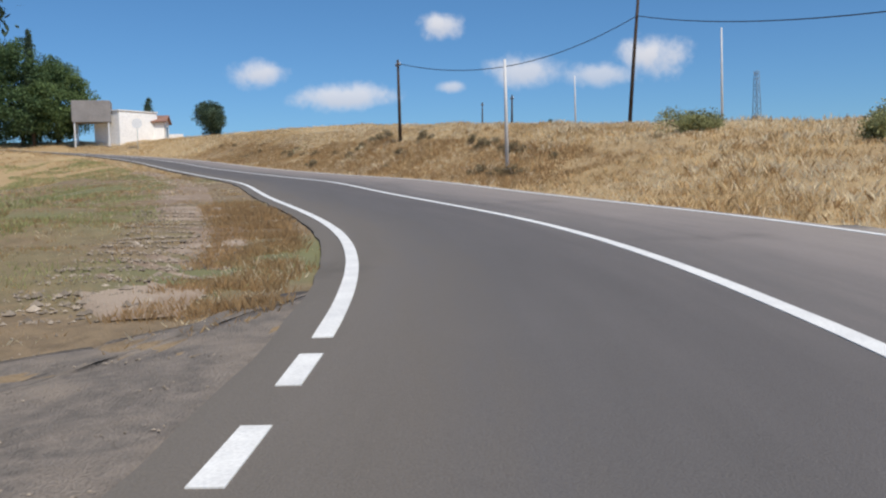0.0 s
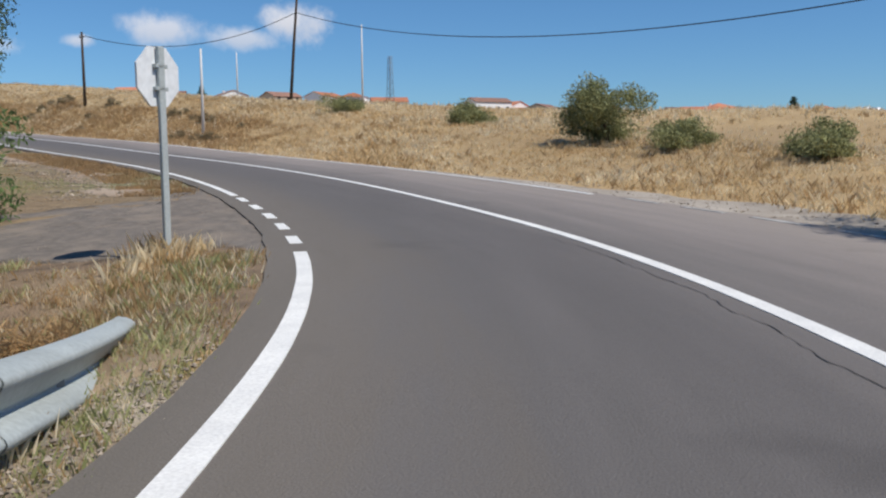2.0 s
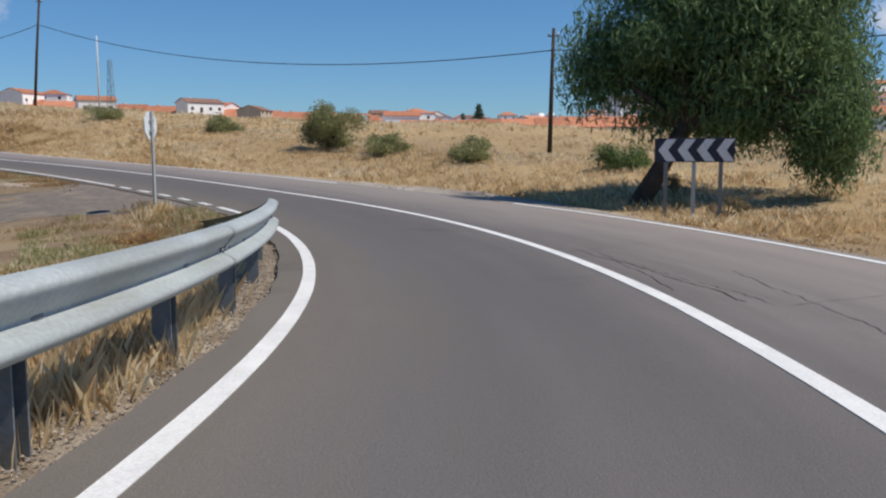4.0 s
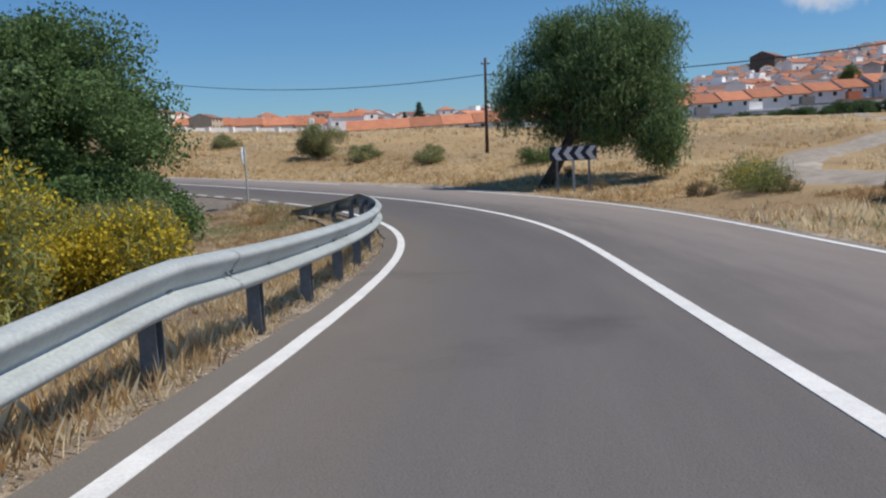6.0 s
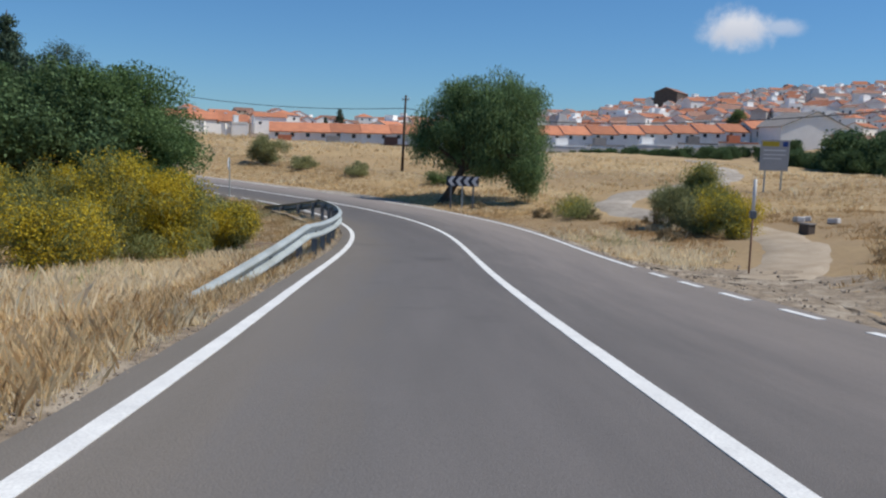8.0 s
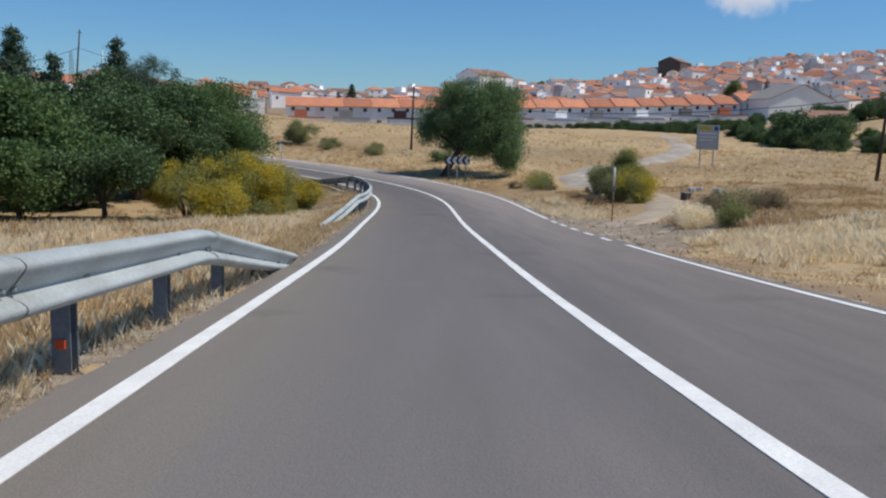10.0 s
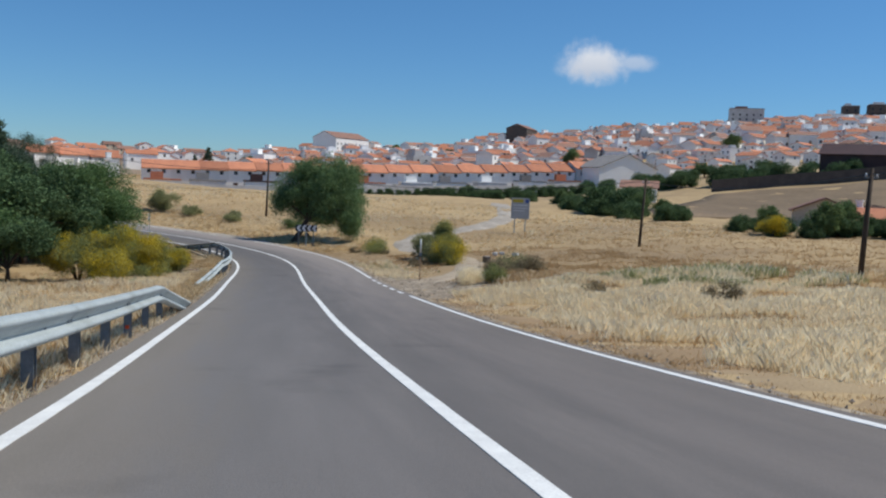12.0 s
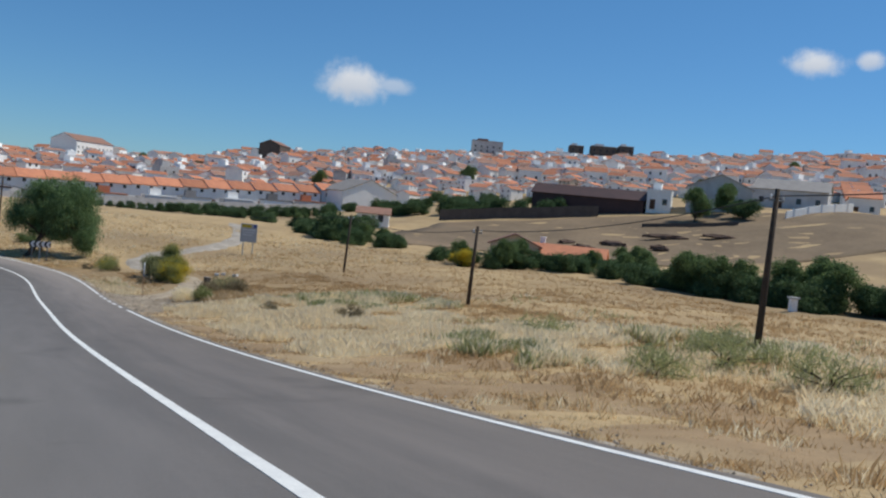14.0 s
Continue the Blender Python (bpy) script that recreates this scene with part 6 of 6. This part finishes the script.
for k in range(16):
    f = k / 15
    put_tree(2, 104 + 38 * f + rng_t.uniform(-3, 3), -31 + 9 * f + rng_t.uniform(-2.5, 2.5), rng_t.uniform(0.5, 0.72), 53 * k)
for k in range(30):
    x, y = from_eye(rng_t.uniform(103.5, 119.0), rng_t.uniform(196, 236))
    put_tree(int(rng_t.choice((0, 2, 2))), x, y, rng_t.uniform(0.75, 1.15), 23 * k)
for k, (hd, r, f) in enumerate(((81.5, 300, 1.7), (83.5, 310, 1.6), (84.2, 312, 1.5), (103.5, 330, 1.6), (110, 360, 1.5), (113, 345, 1.6), (118, 380, 1.5), (122, 590, 2.0), (96, 480, 1.8), (92.5, 500, 1.7), (128, 350, 1.5), (108, 450, 1.5), (100, 300, 1.4), (133, 420, 1.6))):
    x, y = from_eye(hd, r)
    put_tree(k % 2, x, y, f, 31 * k)
for k, (x, y, z, h) in enumerate(((153, 136, 11.5, 7.8), (164, 139, 11.5, 7.1), (201, 35, 6.7, 9.1))):
    copy_thing(cons[0], pose(x, y, z, 0, 0, 40 * k) @ Matrix.Scale(h / 8.3, 4))
for k, (hd, r, f) in enumerate(((80.2, 235, 0.95),)):
    x, y = from_eye(hd, r)
    copy_thing(cons[0], pose(x, y, ground_z(x, y), 0, 0, 40 * k) @ Matrix.Scale(f, 4))

# ---------------------------------------------------------------- the white house up the road, boards and marker posts
placed(house("white_house", 5.4, 4.4, 3.3, "plain", "plaster", "plaster", "low white flat-roofed house beside the far bend of the road", "", floors=1, chimney=False, openings=False), 67.9, 117.6, -68, 0.1)
placed(house("annex", 4.5, 3.4, 2.1, "gable", "plaster", "tile_old", "small white annex with a dark tiled roof", "", floors=1, chimney=False), 70.6, 118.4, 62, 0.1)
t = thing("grey_canopy", pose(64.0, 117.0, ground_z(64.0, 117.0), 0, 0, -20), "grey box canopy on posts beside the white house", "canopy")
bm = bmesh.new()
add_box(bm, 4.1, 3.2, 2.4, 0, 0, 2.4, 0.03)
part("fascia", bm, M["tile_grey"], t)
for sx in (-1.8, 1.8):
    for sy in (-1.4, 1.4):
        bm = bmesh.new()
        add_box(bm, 0.16, 0.16, 2.8, sx, sy, -0.4)
        part("post", bm, M["mast"], t)
t = thing("round_sign", pose(66.6, 109.5, ground_z(66.6, 109.5), 0, 0, -20), "round white traffic sign seen from behind on a post", "road sign")
bm = bmesh.new()
add_tube(bm, [(0, 0.03, -0.3), (0, 0.03, 2.6)], [0.04, 0.04], 8)
part("post", bm, M["galv"], t)
bm = bmesh.new()
add_tube(bm, [(0, 0, 2.9), (0, -0.03, 2.9)], [0.55, 0.55], 24)
part("disc", bm, M["sign_white"], t)
yard_wall(74.0, 126.3, 77.5, 125.2, 1.2, "plaster", "low white wall beyond the crest")


def notice_board(x, y, heading):
    t = thing("notice_board", pose(x, y, ground_z(x, y), 0, 0, 180 - heading), "grey roadside notice board with a yellow heading on two posts", "sign")
    for k in (-0.45, 0.45):
        bm = bmesh.new()
        add_box(bm, 0.09, 0.09, 2.9, k, 0.06, -0.3, 0.008)
        part("post", bm, M["galv"], t)
    bm = bmesh.new()
    add_box(bm, 1.55, 0.05, 1.75, 0, 0, 1.2, 0.01)
    b = part("panel", bm, M["board"], t)
    for nm, sx, sz, px_, pz_, mt in (("heading_band", 0.9, 0.28, -0.22, 2.58, "yellow"), ("emblem", 0.28, 0.28, 0.55, 2.58, "blue"), ("text_bar", 1.2, 0.08, 0, 2.32, "sign_white"), ("text_bar", 1.2, 0.06, 0, 2.08, "sign_white"), ("text_bar", 0.95, 0.06, -0.1, 1.86, "sign_white")):
        bm = bmesh.new()
        add_box(bm, sx, 0.008, sz, px_, -0.03, pz_)
        part(nm, bm, M[mt], b)


notice_board(44.3, -16.4, 285)
t = thing("marker_post", pose(10.6, -5.5, ground_z(10.6, -5.5)), "thin rusty post with a white upper sleeve", "post")
bm = bmesh.new()
add_tube(bm, [(0, 0, -0.3), (0, 0, 1.25)], [0.02, 0.02], 8)
part("shaft", bm, M["rust"], t)
bm = bmesh.new()
add_tube(bm, [(0, 0, 1.3), (0, 0, 1.95)], [0.035, 0.035], 8)
part("sleeve", bm, M["mast"], t, "white sleeve")
bm = bmesh.new()
add_box(bm, 0.12, 0.12, 0.16, 0, 0, 1.16, 0.01)
part("box", bm, M["galv_dark"], t)

# a concrete block beside the dirt track, dark heaps on the harvested field
p = (20.5, -10.1)
t = thing("concrete_block", pose(*p, ground_z(*p), 0, 0, 25) @ Matrix.Scale(0.55, 4), "small dark concrete block beside the dirt track", "block")
bm = bmesh.new()
add_box(bm, 0.75, 0.55, 0.6, 0, 0, -0.1, 0.04)
part("body", bm, M["stone"], t)
bm = bmesh.new()
add_box(bm, 0.82, 0.62, 0.08, 0, 0, 0.5, 0.015)
part("lid", bm, M["tile_grey"], t)

for k, (x, y) in enumerate(((24.5, -11.2), (24.9, -12.6), (25.4, -11.8))):
    bm = bmesh.new()
    add_box(bm, 0.5 - 0.1 * k, 0.28, 0.2, 0, 0, -0.03, 0.03)
    ob = part("rubble_block", bm, M["plaster_grey"])
    ob.matrix_basis = pose(x, y, ground_z(x, y) + 0.05, 4, 6, 40 * k)
    tagged(ob, "pale broken concrete rubble beside the dirt track", "rubble", "rubble by the track")


def heap(x, y, a, b, h, turn, seed):
    rng = np.random.default_rng(seed)
    bm = bmesh.new()
    bmesh.ops.create_icosphere(bm, subdivisions=3, radius=1.0)
    for v in bm.verts:
        k = 1 + 0.35 * noise.noise(v.co * 2.3 + Vector((seed, 0, 0))) + 0.2 * noise.noise(v.co * 6.0)
        v.co = Vector((v.co.x * a, v.co.y * b, max(-0.3, v.co.z) * h)) * k
    ob = part("earth_heap", bm, M["dark_earth"])
    ob.matrix_basis = pose(x, y, ground_z(x, y) + 0.3, 0, 0, turn)
    tagged(ob, "heap of dark red earth on the harvested field", "heap", "earth heaps")


for k, (x, y, a, b, h) in enumerate(((88.0, -84.0, 2.4, 1.0, 0.6), (86.0, -77.0, 1.8, 0.9, 0.5), (80.5, -88.0, 1.6, 0.9, 0.6), (90.0, -96.0, 4.0, 1.0, 0.6), (86.0, -104.0, 3.2, 0.9, 0.5), (93.0, -78.0, 1.6, 0.8, 0.45))):
    heap(x, y, a, b, h, 35 + 9 * k, k)

placed(house("farm_shed", 0.45, 0.45, 0.85, "plain", "plaster", "plaster_grey", "small white hut at the foot of the hedge", "", floors=1, chimney=False, openings=False), 6.9, -47.6, -20)

# ---------------------------------------------------------------- dry grass, weeds and stones


def scatter(rng, n, s0, s1, o0, o1):
    s, o = rng.uniform(s0, s1, n), rng.uniform(o0, o1, n)
    x, y = np.interp(s, LINE_S, LINE[:, 0]), np.interp(s, LINE_S, LINE[:, 1])
    nx, ny = np.interp(s, LINE_S, LINE_N[:, 0]), np.interp(s, LINE_S, LINE_N[:, 1])
    return np.column_stack([x + nx * o, y + ny * o]), s, o


def patch(xy, size, shift):
    x, y = xy[:, 0] / size, xy[:, 1] / size
    return 0.5 + 0.25 * np.sin(x * 2.1 + 1.7 * np.sin(y * 1.3 + shift)) + 0.25 * np.sin(y * 1.9 - 1.4 * np.sin(x * 1.1 + 2 * shift) + shift)


def blades(rng, xy, height, width, per, lean=0.35):
    """Tufts of bent grass blades, each blade one narrow triangle pair."""
    n = len(xy)
    z = land(xy)
    root = np.repeat(np.column_stack([xy, z - 0.03]), per, 0)
    m = n * per
    h = np.repeat(height, per) * rng.uniform(0.5, 1.15, m)
    root[:, :2] += rng.normal(size=(m, 2)) * (0.05 + 0.12 * h)[:, None]
    a = rng.uniform(0, 6.283, m)
    out = rng.uniform(0.1, 1.0, m) * lean * h
    d = np.column_stack([np.cos(a), np.sin(a)])
    b = rng.uniform(0, 6.283, m)
    side = np.column_stack([np.cos(b), np.sin(b), np.zeros(m)]) * (np.repeat(width, per) * rng.uniform(0.6, 1.3, m))[:, None]
    mid, tip = root.copy(), root.copy()
    mid[:, :2] += d * (out * 0.35)[:, None]
    mid[:, 2] += h * 0.6
    tip[:, :2] += d * out[:, None]
    tip[:, 2] += h
    v = np.empty((m, 4, 3))
    v[:, 0], v[:, 1], v[:, 2], v[:, 3] = root - side, root + side, mid + side * 0.7, tip
    return v.reshape(-1, 3)


rng_g = np.random.default_rng(77)
kinds = {"straw": [], "rust_grass": [], "pale_grass": [], "green_grass": []}


def sow(n, s0, s1, o0, o1, h0, h1, width, per, weights, keep=None, lean=0.55, rim=3.42):
    xy, s, o = scatter(rng_g, n, s0, s1, o0, o1)
    ok = np.ones(n, bool)
    _, off, _ = to_road(xy)
    ok &= np.abs(off) > rim + 0.2 * patch(xy, 0.7, 2)
    ok &= ~((s > 111.6) & (s < 120.2) & (off < 0) & (off > -10.5) & (s + (off + 3) * 0.12 < 119.8 + rng_g.normal(size=n) * 0.3) & (s > 113.0))
    ok &= ~((s > 107) & (s < 124.5) & (off > 0) & (off < 4.9))
    ok &= ~((s > 72) & (s < 87) & (off > 0) & (off < 6.2 - np.abs(s - 79.5) * 0.3))
    td = np.sqrt(((xy[:, None, :] - TRACK[None, ::2]) ** 2).sum(2)).min(1) if n < 200000 else np.full(n, 9.0)
    ok &= td > 1.7
    # trodden soil north of the stop sign
    ok &= np.hypot(xy[:, 0] - 32.3, xy[:, 1] - 12.3) > 0.5
    if keep is not None:
        ok &= keep(xy, s, off)
    xy = xy[ok]
    p = patch(xy, 1.9, 1.0) * 0.6 + patch(xy, 6.5, 3.0) * 0.4
    pick = rng_g.random(len(xy))
    w = np.array(weights, float)
    edge = np.cumsum(w / w.sum())
    cls = np.searchsorted(edge, np.clip(pick * 0.45 + p * 0.55, 0, 0.999))
    for k, nm in enumerate(kinds):
        sel = xy[cls == k]
        if len(sel):
            tall = rng_g.uniform(h0, h1, len(sel)) * (0.6 + 0.7 * patch(sel, 3.3, 0.4))
            kinds[nm].append(blades(rng_g, sel, tall, np.full(len(sel), width), per, lean))


# order of weights: straw, brown, pale, green
bare = lambda xy, s, off: ~((s > 86) & (s < 113) & (off < -4.3) & (patch(xy, 0.9, 5) < 0.72))
sow(38000, 30, 98, -7.5, -3.45, 0.04, 0.16, 0.0024, 9, (4, 0.8, 6, 1.2), bare, lean=0.8)
sow(7000, 34, 90, -9.5, -4.6, 0.10, 0.34, 0.003, 9, (2, 0.2, 7, 3), lambda xy, s, off: patch(xy, 1.2, 2) > 0.5)
sow(9000, 30, 98, -4.6, -3.55, 0.10, 0.24, 0.0028, 7, (5, 2, 3, 0.5))
sow(26000, 88, 113, -9.0, -3.55, 0.03, 0.11, 0.003, 7, (4, 5, 2.5, 1.0), lambda xy, s, off: patch(xy, 0.9, 5) > 0.40)
sow(22000, 84, 107, -12.0, -4.6, 0.05, 0.2, 0.004, 7, (3, 2, 4, 3), lambda xy, s, off: patch(xy, 1.4, 3) > 0.42)
sow(11000, 104, 112.8, -5.8, -3.15, 0.04, 0.15, 0.0011, 12, (3, 3, 1.2, 5), lambda xy, s, off: patch(xy, 0.6, 1.3) > 0.26 + 0.06 * (off > -3.8), rim=3.36)
sow(5000, 92, 106, -6.2, -4.2, 0.08, 0.26, 0.0013, 12, (5, 2, 3, 2.5), lambda xy, s, off: patch(xy, 0.8, 2.3) > 0.35)
sow(3000, 99, 111.5, -5.2, -3.6, 0.015, 0.06, 0.0016, 9, (5, 6, 0.8, 1.0), lambda xy, s, off: patch(xy, 0.5, 3) > 0.42)
sow(36, 111.6, 112.6, -4.9, -4.2, 0.12, 0.30, 0.0010, 36, (5, 1, 6, 0.4))
sow(11000, 102, 111.6, -6.8, -3.5, 0.05, 0.17, 0.0011, 12, (3, 3, 1.2, 5), lambda xy, s, off: patch(xy, 0.55, 2.3) > 0.34)
sow(46, 112.5, 113.6, -5.2, -3.9, 0.08, 0.24, 0.0010, 36, (5, 2, 5, 0.6))
sow(60, 109.6, 111.2, -4.2, -3.75, 0.08, 0.2, 0.0018, 20, (1, 3, 0.5, 7))
sow(40, 108.0, 109.6, -5.2, -4.5, 0.06, 0.16, 0.0018, 18, (1, 3, 1, 6))
thin = lambda xy, s, off: (off < -5.5 - 0.3 * np.sin(s)) | (off > -4.3) | (patch(xy, 0.5, 2) > 0.66)
sow(30000, 119.6, 160, -8, -3.45, 0.03, 0.12, 0.0028, 9, (4, 4, 3, 1.6), lambda xy, s, off: thin(xy, s, off) & (patch(xy, 0.8, 4) > 0.30), lean=0.9)
sow(34000, 119.0, 150, -21, -6.0, 0.03, 0.11, 0.006, 9, (1.0, 1.0, 0.8, 8), lambda xy, s, off: patch(xy, 1.1, 4) > 0.3, lean=0.9)
sow(30000, 112.0, 150, -13, -3.3, 0.012, 0.035, 0.0022, 5, (3, 3, 5, 0.4), thin, lean=3.2, rim=3.42)
sow(9000, 121, 140, -9.5, -4.2, 0.05, 0.14, 0.003, 9, (1, 7, 0.5, 0.5), lambda xy, s, off: patch(xy, 1.3, 0.7) > 0.66)
sow(12000, 140, 205, 4.2, 8.5, 0.08, 0.3, 0.010, 7, (1, 6, 1, 1))
sow(14000, 20, 86, -20, -7, 0.10, 0.32, 0.008, 6, (4, 1.5, 4, 0.4))
sow(3000, 86, 112, -16, -8, 0.06, 0.2, 0.008, 6, (3, 4, 1, 0.8), bare)
sow(52000, 20, 108, 3.55, 8.5, 0.02, 0.09, 0.0032, 7, (4, 6, 1.2, 0.5), lean=0.9)
sow(3600, 30, 100, 4.4, 9.0, 0.10, 0.28, 0.004, 8, (3, 2, 4, 1.0), lambda xy, s, off: patch(xy, 1.1, 6) > 0.62)
sow(30000, 20, 100, 7.0, 20, 0.05, 0.20, 0.006, 6, (2.0, 7.0, 0.9, 0.9), lean=0.8)
sow(30000, 53, 75, 5.0, 14.5, 0.05, 0.30, 0.005, 9, (0.8, 0.2, 9, 0.2), lambda xy, s, off: patch(xy, 1.8, 4.4) + 0.30 * (off < 11.5) - 0.3 * (off < 6.2 + (72 - s) * 0.06) > 0.42, lean=0.7)
sow(16000, 36, 60, 9.0, 22, 0.12, 0.34, 0.006, 8, (0.8, 0.1, 9, 0.3), lambda xy, s, off: patch(xy, 2.1, 3.1) > 0.5, lean=0.7)
sow(4800, 69, 75, 10.5, 17, 0.2, 0.5, 0.007, 10, (1.0, 0.1, 4, 5), lambda xy, s, off: patch(xy, 1.1, 2.2) > 0.45)
sow(2800, 49, 56, 8.2, 10.8, 0.16, 0.42, 0.005, 10, (1.0, 0.1, 4, 5), lambda xy, s, off: patch(xy, 0.8, 1.2) > 0.5)
sow(2800, 50, 56, 15.5, 19, 0.2, 0.5, 0.006, 10, (1.0, 0.1, 4, 5), lambda xy, s, off: patch(xy, 0.9, 1.2) > 0.45)
sow(5000, 26, 78, 12, 26, 0.12, 0.34, 0.010, 6, (1.0, 0.1, 4, 5), lambda xy, s, off: patch(xy, 2.4, 1.2) > 0.70)
sow(1800, 84, 97, 3.7, 6.0, 0.10, 0.34, 0.004, 9, (3, 1, 6, 2.5), lambda xy, s, off: patch(xy, 0.7, 1.2) > 0.42)
sow(5000, 72, 84, 6.5, 10, 0.08, 0.26, 0.005, 8, (3, 3, 2, 2), lambda xy, s, off: patch(xy, 1.2, 5.2) > 0.5)
sow(12000, 32, 106, -4.75, -3.72, 0.10, 0.30, 0.0018, 11, (6, 1, 5, 0.3), lambda xy, s, off: ((s < 66.5) | (s > 82)) & (patch(xy, 0.9, 2.7) > 0.3))
sow(20000, 20, 110, 18, 45, 0.08, 0.22, 0.014, 6, (2.2, 8.0, 0.8, 0.9))
sow(44000, 104, 235, 4.0, 13, 0.06, 0.24, 0.006, 7, (5, 1.6, 4.4, 0.6), lean=0.8)
sow(40000, 100, 235, 10, 48, 0.10, 0.28, 0.018, 6, (6, 0.8, 5, 0.3))
sow(16000, 121.5, 150, -12, -5.5, 0.05, 0.16, 0.003, 9, (0.6, 0.8, 0.3, 9), lambda xy, s, off: patch(xy, 1.7, 2.6) > 0.42)
sow(12000, 150, 206, -13, -5.5, 0.06, 0.2, 0.008, 7, (0.8, 0.6, 0.4, 9), lambda xy, s, off: patch(xy, 2.6, 1.6) > 0.38)
sow(14000, 121.0, 136, -4.7, -3.4, 0.05, 0.16, 0.0024, 9, (2.5, 9, 0.6, 0.6), lambda xy, s, off: patch(xy, 0.5, 3.6) > 0.32)
sow(9000, 140, 230, -12, -3.6, 0.05, 0.2, 0.010, 6, (4, 3, 2, 1))
LABELS = {"straw": ("dry_grass", "dry straw-coloured grass over verge and field"), "rust_grass": ("brown_grass", "withered brown grass and thistles along the verge"),
          "pale_grass": ("pale_grass", "pale bleached oat grass in the verge"), "green_grass": ("green_weeds", "patches of green weeds among dry grass")}
for nm, chunks in kinds.items():
    if chunks:
        ob = new(LABELS[nm][0], quads_mesh(LABELS[nm][0], np.concatenate(chunks), M[nm]))
        tagged(ob, LABELS[nm][1], "grass", kind="stuff")

# stones along the asphalt's edge
oct_v = np.array(((1, 0, 0), (-1, 0, 0), (0, 1, 0), (0, -1, 0), (0, 0, 1), (0, 0, -1)), float)
oct_f = np.array(((0, 2, 4), (2, 1, 4), (1, 3, 4), (3, 0, 4), (2, 0, 5), (1, 2, 5), (3, 1, 5), (0, 3, 5)))
sv, sf, base = [], [], 0
for n, s0, s1, o0, o1, big in ((5000, 34, 98, -4.0, -3.3, 0.013), (900, 20, 107, 3.4, 4.2, 0.03), (6500, 112.5, 120.0, -9, -3.4, 0.006), (1400, 119.5, 150, -10, -3.4, 0.012), (4200, 121, 136, -6.0, -4.2, 0.024), (90, 121, 128, -5.8, -4.5, 0.06), (5200, 92, 109, -4.3, -3.3, 0.012), (500, 107, 124, 3.4, 5.0, 0.025), (500, 72, 87, 3.5, 6, 0.04)):
    xy, s, o = scatter(rng_g, n, s0, s1, o0, o1)
    z = land(xy)
    r = big * rng_g.uniform(0.25, 1.0, n) ** 1.5 + 0.006
    for k in range(n):
        sv.append(oct_v * r[k] * rng_g.uniform(0.6, 1.3, (6, 3)) * (1, 1, 0.7) + (xy[k, 0], xy[k, 1], z[k] + r[k] * 0.3 + 0.04))
        sf.append(oct_f + base)
        base += 6
pebbles = new("pebbles", raw_mesh("pebbles", np.concatenate(sv), np.concatenate(sf).tolist(), material("pebble", (0.38, 0.32, 0.26), (0.22, 0.185, 0.15), 0.9, 6.0, 40, 0.2, islands=0.4)))
tagged(pebbles, "pale loose pebbles along the asphalt edge", "stones", kind="stuff")

# pale scraps of litter beside the asphalt
for k, (s_, o_, a_) in enumerate(((133.5, -3.7, 50), (92.4, -3.8, 10), (70.8, 8.4, 70), (96.1, -3.75, 30), (105.4, -4.6, 80))):
    p = on_road(s_, o_)
    bm = bmesh.new()
    bmesh.ops.create_grid(bm, x_segments=4, y_segments=4, size=0.09)
    for v in bm.verts:
        v.co.z = 0.05 + 0.05 * noise.noise(v.co * 9 + Vector((k, 0, 0)))
    bmesh.ops.solidify(bm, geom=bm.faces[:], thickness=0.004)
    ob = part("litter", bm, M["sign_white"])
    ob.matrix_basis = pose(p.x, p.y, ground_z(p.x, p.y) + 0.02, 0, 0, a_)
    tagged(ob, "crumpled white scrap of litter on the verge", "litter", "scraps of litter")
# an orange reflector on a barrier post
p = on_road(58.83, -3.55)
ob = bmesh.new()
add_box(ob, 0.06, 0.014, 0.06, 0, 0, 0.10, 0.004)
ob = part("reflector", ob, M["orange_mark"])
ob.matrix_basis = pose(p.x, p.y, p.z, 0, 0, -road_heading(58.95))
tagged(ob, "small orange reflector on a crash barrier post", "reflector")
